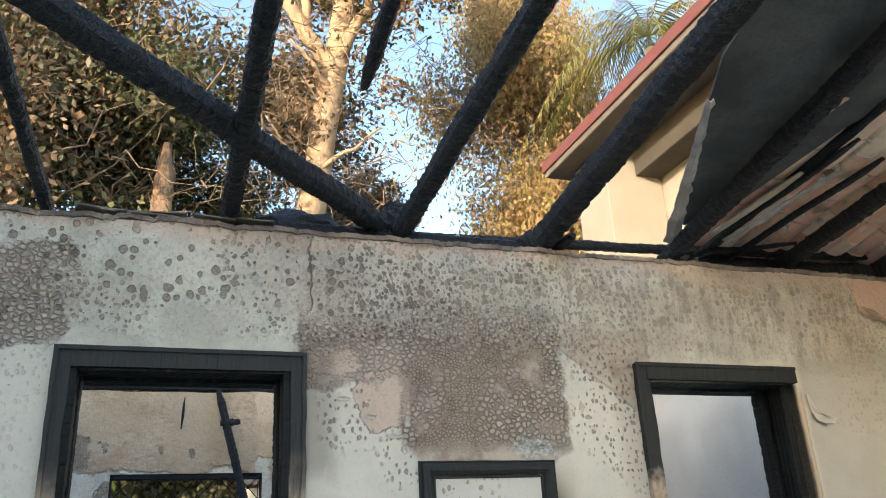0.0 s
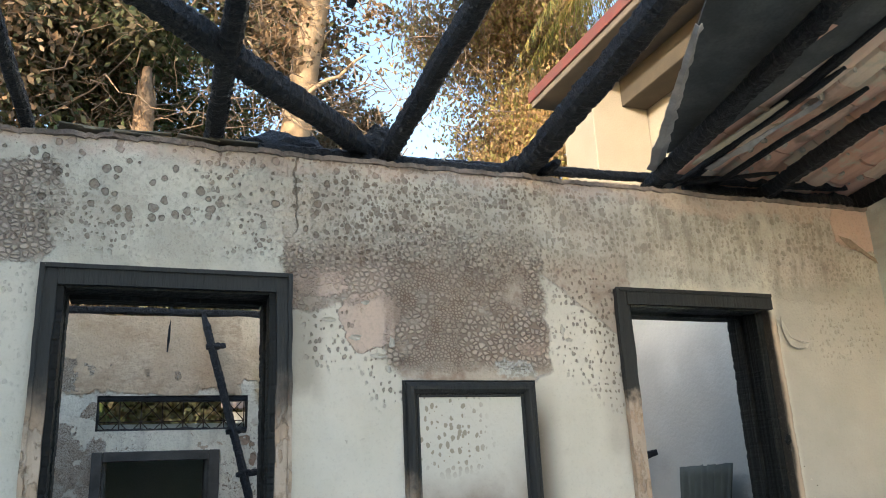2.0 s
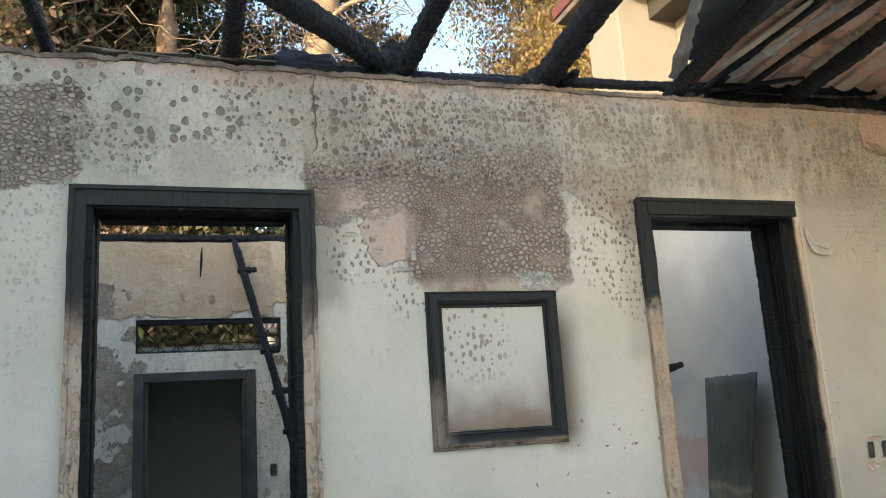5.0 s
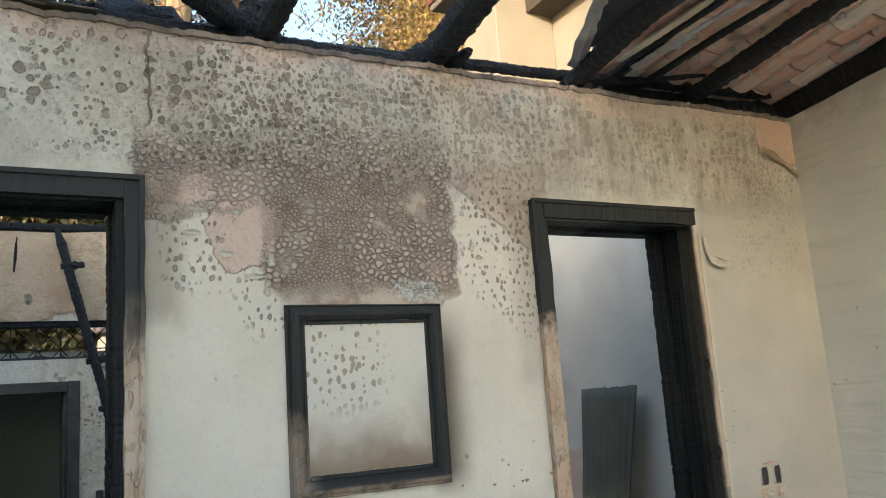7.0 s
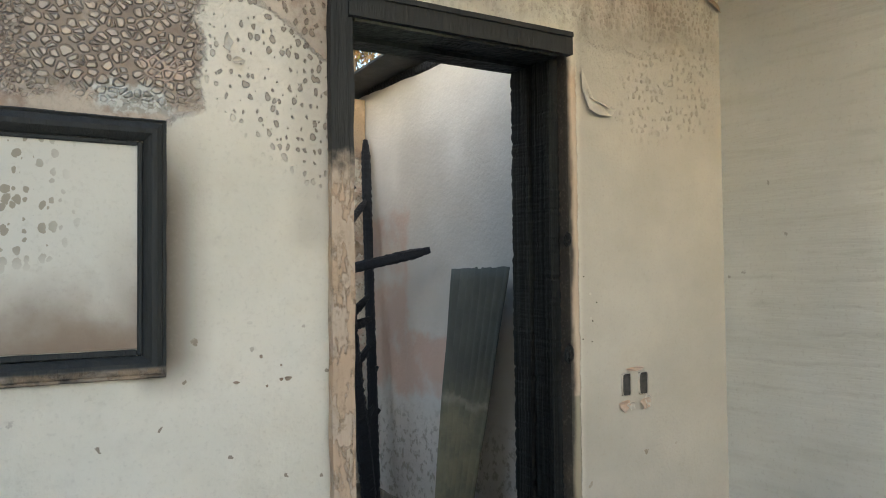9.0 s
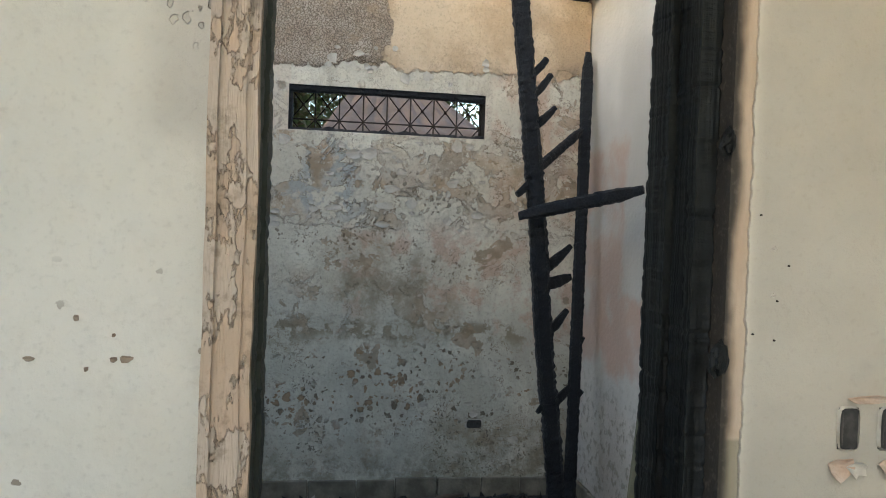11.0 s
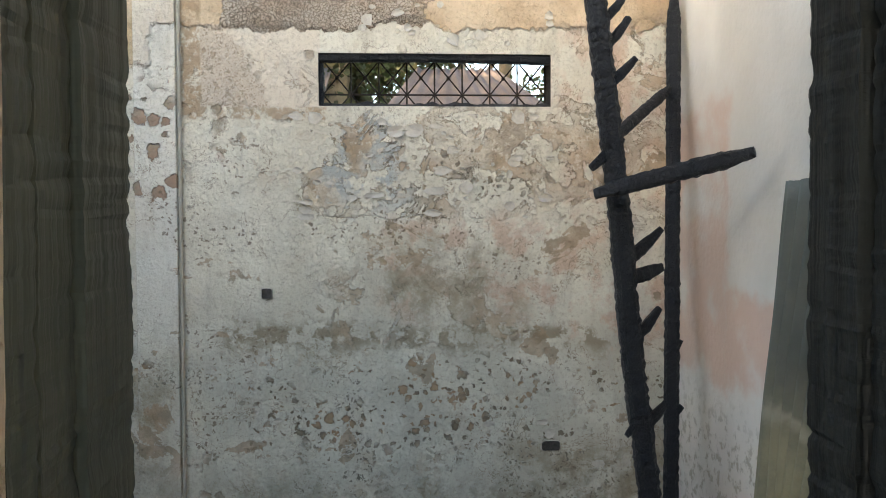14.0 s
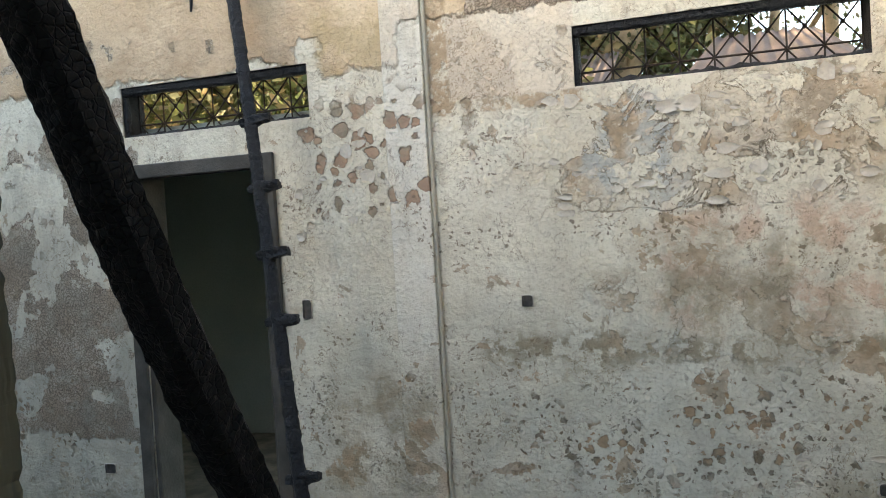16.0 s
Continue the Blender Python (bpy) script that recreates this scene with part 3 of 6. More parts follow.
    dots = n.times(n.m("MAXIMUM", blobs(24.0, -0.22, 0.40, 1), blobs(13.0, -0.3, 0.34, 2)), n.ramp(n.noise(3.4, 4.0), 0.46, 0.56), n.most(n.times(n.ramp(wz, 0.95, 1.02, 1.0, 0.0), n.ramp(wz, 0.35, 0.6, 0.35, 1.0)), n.times(n.box(wx, wz, 3.8, 4.6, 1.75, 2.15, 0.1), 0.8), n.times(n.box(wx, wz, 2.75, 3.1, 2.35, 2.7, 0.05), 0.6)))
    pits = n.times(blobs(36.0, -0.32, 0.36, 1), n.ramp(n.noise(2.6, 5.0), 0.53, 0.60), n.ramp(wz, 2.2, 2.4, 1.0, 0.2))
    c = n.mix(n.times(pits, 0.8), c, (0.18, 0.138, 0.09))
    pins = n.times(blobs(70.0, -0.05, 0.40, 0), beige, n.ramp(half, 0.2, 0.8, 1.0, 0.12))
    c = n.mix(n.times(pins, 0.75), c, (0.30, 0.235, 0.17))
    specks = n.times(blobs(50.0, -0.2, 0.42, 2), n.ramp(n.noise(3.1, 4.0), 0.52, 0.60), n.ramp(wz, 0.85, 1.05, 1.0, 0.15))
    c = n.mix(n.times(dots, 0.92), c, n.mix(n.ramp(n.noise(5.0), 0.45, 0.58), (0.15, 0.12, 0.078), (0.34, 0.23, 0.13)))
    c = n.mix(n.times(specks, 0.75), c, (0.13, 0.115, 0.085))
    c = n.mix(n.times(n.ramp(wz, 0.45, 0.1), n.ramp(mottled, 0.40, 0.60), 0.7), c, (0.21, 0.18, 0.12))
    # blistered crust high up and beside the doorway
    crust = n.most(n.box(wx, wz, 2.95, 4.05, 2.76, 3.6, 0.04), n.times(n.box(wx, wz, -0.6, 0.92, 0.6, 2.95, 0.1), n.ramp(n.noise(1.9, 7.0, 0.62), 0.47, 0.52)), n.times(n.box(wx, wz, 0.9, 1.5, 2.62, 2.9, 0.06), 0.35))
    crust = n.ramp(n.m("ADD", crust, n.times(n.m("SUBTRACT", n.noise(8.0, 8.0, 0.68), 0.5), 1.3, n.ramp(crust, 0.0, 0.2))), 0.46, 0.56)
    cr = n.ramp(n.voro(56.0, "DISTANCE_TO_EDGE", vec=w2, plane="x"), 0.03, 0.16)
    c = n.mix(n.times(crust, n.ramp(n.noise(6.0, 6, 0.65), 0.32, 0.48, 0.4, 1.0)), c, n.mix(cr, (0.23, 0.18, 0.13), n.mix(n.ramp(mottled, 0.4, 0.6), (0.58, 0.51, 0.41), (0.47, 0.375, 0.28))))
    smoke = n.times(n.box(n.x, wz, -0.6, 0.85, 0.3, 1.9, 0.2), n.ramp(n.noise(2.2), 0.42, 0.62))
    c = n.mix(n.times(smoke, 0.45), c, (0.22, 0.19, 0.15))
    c = n.mix(n.ramp(fine, 0.50, 0.74, 0.0, 0.42), c, (0.28, 0.235, 0.165))
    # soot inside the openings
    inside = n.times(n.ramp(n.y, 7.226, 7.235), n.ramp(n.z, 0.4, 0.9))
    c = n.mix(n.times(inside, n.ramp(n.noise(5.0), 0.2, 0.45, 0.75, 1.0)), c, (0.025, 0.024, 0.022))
    h = n.m("ADD", n.m("ADD", n.times(n.noise(30, 6), 0.7), n.times(fine, 0.3)), n.m("SUBTRACT", n.times(cr, crust), n.m("ADD", n.m("ADD", blob, n.times(dots, 0.6)), n.m("ADD", n.m("ADD", n.times(lost, 1.2), n.times(fleck, 0.6)), n.m("ADD", n.times(step, 0.3), n.times(cream, -0.8))))))
    return n.done(c, h, 0.019)


def white_wall_material():
    n = Nodes("brushed_white_paint", 0.75)
    c = n.mix(n.ramp(n.noise(1.4, 5), 0.35, 0.65), (0.445, 0.46, 0.425), (0.53, 0.545, 0.505))
    strokes = n.noise(9.0, 5.0, 0.6, vec=n.scaled(n.pos, 1.0, 0.12, 1.6))
    c = n.mix(n.ramp(strokes, 0.50, 0.70, 0.0, 0.28), c, (0.34, 0.34, 0.29))
    c = n.mix(n.ramp(n.noise(60.0, 4.0, 0.65), 0.52, 0.75, 0.0, 0.25), c, (0.25, 0.24, 0.19))
    course = n.ramp(n.m("ABSOLUTE", n.m("SUBTRACT", n.m("FRACT", n.m("MULTIPLY", n.split(n.warp(3.0, 0.05, 5.0))[2], 9.0)), 0.5)), 0.36, 0.5)
    c = n.mix(n.times(course, n.ramp(n.noise(4.0, 4.0), 0.45, 0.65), 0.2), c, (0.27, 0.265, 0.22))
    scuff = n.ramp(n.voro(5.0, vec=n.warp(9.0, 0.05)), 0.06, 0.03)
    c = n.mix(n.times(scuff, 0.7), c, (0.2, 0.19, 0.17))
    under_roof = n.m("ADD", n.z, n.times(n.m("SUBTRACT", n.y, 3.53), 0.11))
    c = n.mix(n.times(n.ramp(under_roof, 3.08, 3.24), n.ramp(n.noise(9.0, 6.0, 0.65), 0.45, 0.6), 0.4), c, (0.28, 0.26, 0.22))
    c = n.mix(n.times(n.ramp(under_roof, 3.14, 3.20), n.ramp(n.noise(7.0, 5.0), 0.5, 0.6, 0.0, 0.7)), c, (0.42, 0.38, 0.33))
    return n.done(c, n.m("SUBTRACT", strokes, n.times(course, n.ramp(n.noise(3.0, 4.0), 0.42, 0.62), 0.2)), 0.009)


def right_wall_material():
    n = Nodes("smoked_white_and_peach_paint", 0.8)
    w = n.warp(4.0, 0.14, 5.0)
    wx, wy, wz = n.split(w)
    c = n.mix(n.ramp(n.noise(1.6), 0.35, 0.65), (0.64, 0.625, 0.56), (0.72, 0.70, 0.635))
    peach = n.most(n.times(n.box(wy, wz, 5.6, 6.6, 0.95, 1.38, 0.04), 1.0), n.box(wy, wz, 6.55, 7.3, 0.9, 2.3, 0.05), n.times(n.box(wy, wz, 4, 7.5, -0.2, 0.75, 0.2), 0.15))
    c = n.mix(n.times(peach, n.ramp(n.noise(3.0, 5.0), 0.3, 0.55), 0.72), c, (0.64, 0.42, 0.31))
    smoke = n.times(n.ramp(n.noise(1.5, 3.0, 0.4, vec=n.scaled(n.pos, 1, 1, 0.5)), 0.34, 0.62), n.ramp(n.z, 2.75, 3.05, 1.0, 0.0))
    c = n.mix(n.times(smoke, 0.3), c, (0.24, 0.23, 0.20))
    mould = n.times(n.ramp(n.noise(15.0, 7.0, 0.66), 0.50, 0.60), n.ramp(wz, 0.6, 0.95, 1.0, 0.0))
    c = n.mix(n.times(mould, 0.6), c, (0.22, 0.20, 0.13))
    return n.done(c, n.noise(30, 5), 0.006)


WALL_A, FAR, WHITE, RIGHT2 = wall_a_material(), far_wall_material(), white_wall_material(), right_wall_material()
CEMENT = plain("stained_cement", (0.27, 0.245, 0.185), (0.12, 0.105, 0.075), 7.0, 0.9, 0, 0.006)
CREAM = plain("cream_render", (0.245, 0.225, 0.185), (0.285, 0.26, 0.215), 2.0, 0.85, 0, 0.002)
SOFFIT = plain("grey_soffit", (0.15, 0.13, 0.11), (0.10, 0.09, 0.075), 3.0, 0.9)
REDEDGE = plain("faded_red_paint", (0.135, 0.038, 0.036), (0.11, 0.05, 0.045), 9.0, 0.8)
PLASTER = plain("plain_old_plaster", (0.58, 0.55, 0.48), (0.50, 0.48, 0.42), 2.0, 0.85)

# ---- large structure ----
YA0, YA1, YB0, YB1 = 3.53, 3.81, 7.22, 7.42
ground = link("ground", [(-400, -400, -0.02), (400, -400, -0.02), (400, 900, -0.02), (-400, 900, -0.02)], [(0, 1, 2, 3)], plain("dry_earth", (0.16, 0.12, 0.08), (0.10, 0.09, 0.05), 0.8))
tagged(ground, "dry brown earth round the burnt house", "ground", kind="structure")
ASH = plain("black_ash", (0.016, 0.016, 0.016), (0.045, 0.043, 0.04), 9.0, 0.9, 0, 0.02, 40.0)
floor = part("floor", box_bm(-2.2, 5.7, YA0, 7.42, -0.15, 0.0), ASH)
# unseen front floor, coloured pale so that it throws light upwards
floor1 = part("floor_front", box_bm(-2.2, 5.7, -6.0, YA0 - 0.002, -0.15, 0.0), plain("pale_bounce_floor", (0.60, 0.55, 0.48), (0.52, 0.48, 0.41), 3.0, 0.9))
tagged(floor1, "unseen floor of the front room, made pale to bounce light", "floor", kind="structure")
tagged(floor, "floor buried under black ash and cinders", "floor", kind="structure")

wall_a = wall_mesh("wall_between_rooms", "x", -2.2, 5.29, 0.0, 3.29, YA0, YA1, [(0.79, 1.675, -1, 2.655), (3.445, 4.382, -1, 2.655)], WALL_A, 0.02, 1.0)
tagged(wall_a, "cream painted wall blistered and browned by fire", "wall", kind="structure")
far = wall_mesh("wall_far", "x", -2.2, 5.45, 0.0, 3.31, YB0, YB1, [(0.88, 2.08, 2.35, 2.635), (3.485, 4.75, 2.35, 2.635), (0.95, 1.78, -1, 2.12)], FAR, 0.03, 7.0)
tagged(far, "old plaster wall stained, flaking and scorched", "wall", kind="structure")
right1 = wall_mesh("wall_right_front", "y", -2.0, YA0, 0.0, 3.31, 5.29, 5.49, [], WHITE, 0.01, 3.0, slope=lambda u: 0.11 * (3.53 - max(u, 0.5)))
tagged(right1, "white brush-painted wall with faint block courses", "wall", kind="structure")
right2 = wall_mesh("wall_right_back", "y", YA0, YB1, 0.0, 3.33, 5.455, 5.65, [], RIGHT2, 0.02, 5.0)
tagged(right2, "white wall smoked grey with peach patches", "wall", kind="structure")
# unseen wall, added this tall to block the low sun from the rooms
left1 = wall_mesh("wall_left", "y", -6.0, YB1, 0.0, 5.3, -2.4, -2.2, [], PLASTER, 0.02, 9.0)
tagged(left1, "unseen tall plastered wall added to keep the low sun out", "wall", kind="structure")
front = wall_mesh("wall_front", "x", -2.4, 5.49, 0.0, 2.4, -6.2, -6.0, [], PLASTER, 0.02, 9.5)
tagged(front, "plain plastered front wall", "wall", kind="structure")

# dark room behind the far doorway
DIM = plain("dim_green_paint", (0.42, 0.46, 0.42), (0.36, 0.40, 0.36), 2.0, 0.8)
for nm, b in (("wall_back_room_end", (-1.0, 3.2, 9.6, 9.75, 0, 2.34)), ("wall_back_room_left", (-1.0, -0.85, YB1, 9.6, 0, 2.34))):
    tagged(part(nm, box_bm(*b), DIM), "dim greenish wall of the room behind", "wall", kind="structure")
tagged(part("ceiling", box_bm(-1.0, 3.2, YB1, 9.75, 2.34, 2.42), DIM), "low flat slab over the back room", "ceiling", kind="structure")
tagged(part("floor_back_room", box_bm(-1.0, 3.2, YB1, 9.75, -0.1, 0.0), CEMENT), "cement floor of the back room", "floor", kind="structure")


# ---- door casings, charred ----
CASE = Nodes("half_burnt_door_wood", 0.7)
def casing_material():
    n = CASE
    w = n.warp(9.0, 0.12, 4.0)
    wx, wy, wz = n.split(w)
    grain = n.noise(30.0, 5.0, 0.6, vec=n.scaled(n.pos, 1.0, 1.0, 0.08))
    wood = n.mix(grain, (0.43, 0.31, 0.205), (0.58, 0.435, 0.31))
    coat = n.noise(9.0, 7.0, 0.66, vec=n.scaled(n.pos, 1.6, 1.6, 0.7))
    worn = n.mix(n.ramp(coat, 0.47, 0.50), wood, n.mix(n.noise(40.0, 4.0), (0.46, 0.355, 0.26), (0.58, 0.475, 0.365)))
    worn = n.mix(n.times(n.ramp(n.m("ABSOLUTE", n.m("SUBTRACT", coat, 0.475)), 0.0, 0.010, 1.0, 0.0), 0.28), worn, (0.20, 0.14, 0.09))
    worn = n.mix(n.times(n.ramp(n.noise(16.0, 6.0, 0.68), 0.52, 0.66), 0.6), worn, (0.22, 0.16, 0.10))
    black = n.mix(grain, (0.009, 0.010, 0.010), (0.026, 0.029, 0.028))
    # burnt above; bare wood survives low on the left sides
    lowleft = n.most(n.times(n.ramp(wz, 2.10, 2.2, 1.0, 0.0), n.ramp(n.x, 3.5, 3.48, 0.0, 1.0), n.ramp(n.x, 3.0, 3.1)), n.times(n.ramp(wz, 1.95, 2.3, 1.0, 0.0), n.ramp(n.x, 1.8, 1.9, 1.0, 0.0)),
                     n.times(n.box(n.x, wz, 2.2, 2.31, 1.4, 1.80, 0.06), 0.5), n.times(n.box(n.x, n.z, 2.2, 2.95, 1.4, 1.565, 0.006), n.ramp(n.noise(9.0, 5.0), 0.4, 0.6, 0.1, 0.6)))
    bare = n.times(lowleft, n.ramp(n.y, 3.56, 3.555, 0.0, 1.0))
    rel = n.m("ADD", grain, n.times(n.ramp(coat, 0.47, 0.50), bare, 0.5))
    return n.done(n.mix(bare, black, worn), rel, 0.012)


casing_material()


def jamb_material():
    n = Nodes("charred_jamb", 0.6)
    n.b.inputs["Specular IOR Level"].default_value = 0.25
    ribs = n.noise(34.0, 3.0, 0.5, vec=n.scaled(n.pos, 1.0, 1.0, 0.03))
    cross = n.noise(30.0, 3.0, 0.5, vec=n.scaled(n.pos, 0.4, 0.4, 1.0))
    c = n.mix(n.ramp(ribs, 0.35, 0.7), (0.004, 0.005, 0.005), (0.016, 0.019, 0.019))
    c = n.mix(n.times(n.ramp(n.noise(26.0, 5.0, 0.6, vec=n.scaled(n.pos, 1, 1, 0.06)), 0.66, 0.74), 0.4), c, (0.16, 0.16, 0.15))
    olive = n.times(n.ramp(n.x, 3.9, 3.8), n.ramp(n.noise(4.0, 3.0, 0.5, vec=n.scaled(n.pos, 1, 1, 0.3)), 0.25, 0.55, 0.5, 1.0), n.ramp(n.x, 3.0, 3.2))
    c = n.mix(n.times(olive, 0.8), c, (0.085, 0.094, 0.074))
    deep = n.ramp(n.x, 3.8, 3.9)
    notch = n.noise(85.0, 3.0, 0.5, vec=n.scaled(n.pos, 0.3, 0.3, 1.0))
    return n.done(c, n.m("ADD", n.m("ADD", ribs, n.times(cross, deep, 0.10)), n.times(notch, deep, 0.22)), 0.016)


JAMB = jamb_material()


def door_casing(name, x0, x1, top, label):
    e = thing(name, label, "door frame", "charred door frames")
    w = 0.062
    z = 0.0
    def board(nm, *b, mat=CASE.mat, bev=0.012):
        bm = box_bm(*b)
        burnt = mat is JAMB
        bmesh.ops.subdivide_edges(bm, edges=[ed for ed in bm.edges if ed.calc_length() > 0.6], cuts=300 if burnt else 60, use_grid_fill=True)
        mid = Vector(((b[0] + b[1]) / 2, (b[2] + b[3]) / 2, 0))
        for v in bm.verts:
            if burnt:
                # scalloped by the cross cracks of the char
                bite = 0.005 * max(0.0, noise.noise((v.co.x * 3, v.co.y * 9, v.co.z * 60)) + 0.1) + 0.003 * abs(noise.noise((v.co.y * 30, 2, v.co.z * 110)))
                v.co.x += bite if v.co.x < mid.x else -bite
                v.co.y += bite if v.co.y < mid.y else -bite
            k = 0.002 if burnt else 0.005
            v.co.x += k * noise.noise(v.co * 9)
            v.co.y += 0.6 * k * noise.noise(v.co * 11 + Vector((3, 1, 7)))
        return part(nm, bm, mat, e)
    board("side_casing", x0, x0 + w, YA0 - 0.03, YA0 - 0.002, z, top)
    if x0 > 3:
        board("casing_return", x0 + w - 0.008, x0 + 0.081, YA0 - 0.024, YA0 + 0.022, z, top - 0.085)
    if x0 < 3:
        board("side_casing", x1 - w, x1, YA0 - 0.03, YA0 - 0.002, z, top - 0.01)
    board("head_casing", x0 + w + 0.002, x1 - (0.040 if x0 > 3 else w + 0.002), YA0 - 0.034, YA0 - 0.002, top - 0.08, top)
    board("moulding", x0 - 0.004, x0 + 0.014, YA0 - 0.040, YA0 - 0.031, z, top + 0.004)
    if x0 < 3:
        board("moulding", x1 - 0.014, x1 + 0.004, YA0 - 0.040, YA0 - 0.031, z, top + 0.004)
    board("moulding", x0 + 0.016, x1 - (0.044 if x0 > 3 else 0.016), YA0 - 0.044, YA0 - 0.035, top - 0.014, top + 0.004)
    # jamb lining in the thickness of the wall, in three ribs
    for a, b, t in ((YA0 - 0.012, YA0 + 0.09, 0.034), (YA0 + 0.094, YA0 + 0.18, 0.020), (YA0 + 0.184, YA1 + 0.012, 0.034)):
        tl = (0.034 if b > YA1 else 0.024) if x0 > 3 else t
        board("jamb", x0 + 0.056, x0 + 0.056 + tl, a + (0.036 if x0 > 3 and a < YA0 else 0), b + (0.045 if b > YA1 and x0 > 3 else 0), z, top - 0.06, mat=JAMB)
        board("jamb", x1 - 0.058 - t, x1 - (0.044 if x0 > 3 else 0.058), a + (0.062 if x0 > 3 and a < YA0 else 0), b, z, top - 0.06, mat=JAMB)
        board("head_jamb", x0 + 0.058 + t, x1 - 0.060 - t, a, b, top - 0.055 - t, top - 0.055, mat=JAMB)
    return e


door_casing("door_1", 0.735, 1.732, 2.71, "charred wooden frame of an empty doorway")
door_2 = door_casing("door_2", 3.390, 4.425, 2.72, "charred wooden frame of an empty doorway, bare wood low down")

for z, r in ((1.51, 0.034), (1.94, 0.026)):
    bm = bmesh.new()
    bmesh.ops.create_icosphere(bm, subdivisions=3, radius=1.0)
    for v in bm.verts:
        v.co = Vector((4.372 + v.co.x * r * 0.6, YA0 - 0.002 + v.co.y * 0.016, z + v.co.z * r)) * 1.0 + Vector((0.008, 0.006, 0.012)) * noise.noise(v.co * 2.6 + Vector((z, 0, 0)))
    part("hinge", bm, JAMB, door_2, "burnt stub of a hinge")

# ---- blind window in the wall between the rooms ----
def panel_material():
    n = Nodes("spotted_white_panel", 0.8)
    w2 = n.warp(20.0, 0.03)
    wx, wy, wz = n.split(n.warp(6.0, 0.10))
    c = n.mix(n.noise(2.0), (0.60, 0.57, 0.49), (0.66, 0.63, 0.55))
    sv = n.scaled(n.warp(24.0, 0.012), 1, 1, 0.75)
    d = n.m("SUBTRACT", n.voro(34.0, "F1", vec=sv, plane="x"), n.times(n.split(n.voro(34.0, "F1", vec=sv, out="Color", plane="x"))[0], 0.42))
    s = n.times(n.ramp(d, 0.03, -0.04), n.box(wx, wz, 2.2, 2.62, 1.86, 2.3, 0.07))
    c = n.mix(n.times(s, 0.8), c, (0.27, 0.22, 0.15))
    c = n.mix(n.ramp(n.noise(70.0, 4.0, 0.65), 0.52, 0.75, 0.0, 0.2), c, (0.33, 0.285, 0.22))
    smoke = n.most(n.ramp(wz, 1.60, 1.86, 0.92, 0.0), n.times(n.ramp(n.x, 2.68, 2.84), n.ramp(wz, 1.7, 2.0, 0.7, 0.0)))
    c = n.mix(smoke, c, (0.22, 0.15, 0.10))
    return n.done(c, n.noise(30), 0.003)


win = thing("window_1", "small blind window with charred frame and spotted white panel", "window", kind="structure")
x0, x1, z0, z1, fw = 2.235, 2.895, 1.535, 2.25, 0.062
part("panel", box_bm(x0 + fw, x1 - fw, YA0 - 0.006, YA0 - 0.002, z0 + fw + 0.02, z1 - fw), panel_material(), win, "white panel spotted and browned by smoke")
PROFILE = ((0.0, 0.0), (0.0, 0.014), (0.004, 0.021), (0.010, 0.018), (0.015, 0.027), (0.030, 0.036), (0.043, 0.035), (0.054, 0.024), (0.062, 0.012), (0.062, 0.0))
corners = ((x0, z0, 1, 1), (x1, z0, -1, 1), (x1, z1, -1, -1), (x0, z1, 1, -1))
for i, nm in enumerate(("frame_sill", "frame_side", "frame_head", "frame_side")):
    bm = bmesh.new()
    rows = []
    for j in range(25):
        s_ = j / 24
        row = []
        for k, (d, o_) in enumerate(PROFILE):
            (ax, az, asx, asz), (bx, bz, bsx, bsz) = corners[i], corners[(i + 1) % 4]
            x = (ax + asx * d) * (1 - s_) + (bx + bsx * d) * s_
            z = (az + asz * d) * (1 - s_) + (bz + bsz * d) * s_
            wob = 0.0022 * noise.noise((x * 14, z * 14, k * 0.3)) * (1 if 0 < k < 9 else 0)
            row.append(bm.verts.new((x + wob, YA0 - 0.002 - o_ + wob, z + wob)))
        rows.append(row)
    for j in range(24):
        for k in range(len(PROFILE) - 1):
            bm.faces.new((rows[j][k], rows[j][k + 1], rows[j + 1][k + 1], rows[j + 1][k]))
    bm.faces.new(rows[0])
    bm.faces.new(rows[-1])
    bmesh.ops.recalc_face_normals(bm, faces=bm.faces)
    part(nm, bm, CASE.mat, win)
for nm, b in (("bead", (x0 + fw + 0.001, x0 + fw + 0.014, z0 + fw + 0.001, z1 - fw - 0.001)), ("bead", (x1 - fw - 0.014, x1 - fw - 0.001, z0 + fw + 0.001, z1 - fw - 0.001)), ("bead", (x0 + fw + 0.015, x1 - fw - 0.015, z1 - fw - 0.014, z1 - fw - 0.001)), ("bead", (x0 + fw + 0.015, x1 - fw - 0.015, z0 + fw + 0.001, z0 + fw + 0.018))):
    part(nm, box_bm(b[0], b[1], YA0 - 0.014, YA0 - 0.003, b[2], b[3], 0.003), CASE.mat, win)
# ---- timbers over the front room ----
def roof_z(y):
    return 3.42 + 0.13 * (3.67 - y)


for i, (xa, xb, w, h) in enumerate(((0.62, 0.36, 0.055, 0.06), (1.385, 1.37, 0.085, 0.09), (2.20, 2.33, 0.085, 0.10), (2.97, 2.92, 0.12, 0.12), (3.79, 3.45, 0.085, 0.095), (4.56, 4.60, 0.085, 0.09))):
    beam("charred_rafter", (xa, 3.75, roof_z(3.75) - 0.06), (xb, -0.4, roof_z(-0.4) - 0.06), w, h, i + 1.3, "charred roof rafter reaching up from the wall top", "rafter", group="charred rafters")
beam("charred_rafter", (2.12, 3.62, 3.40), (-0.2, 1.6, 3.60), 0.11, 0.11, 8.1, "fallen charred rafter lying across the others", "rafter", group="charred rafters")
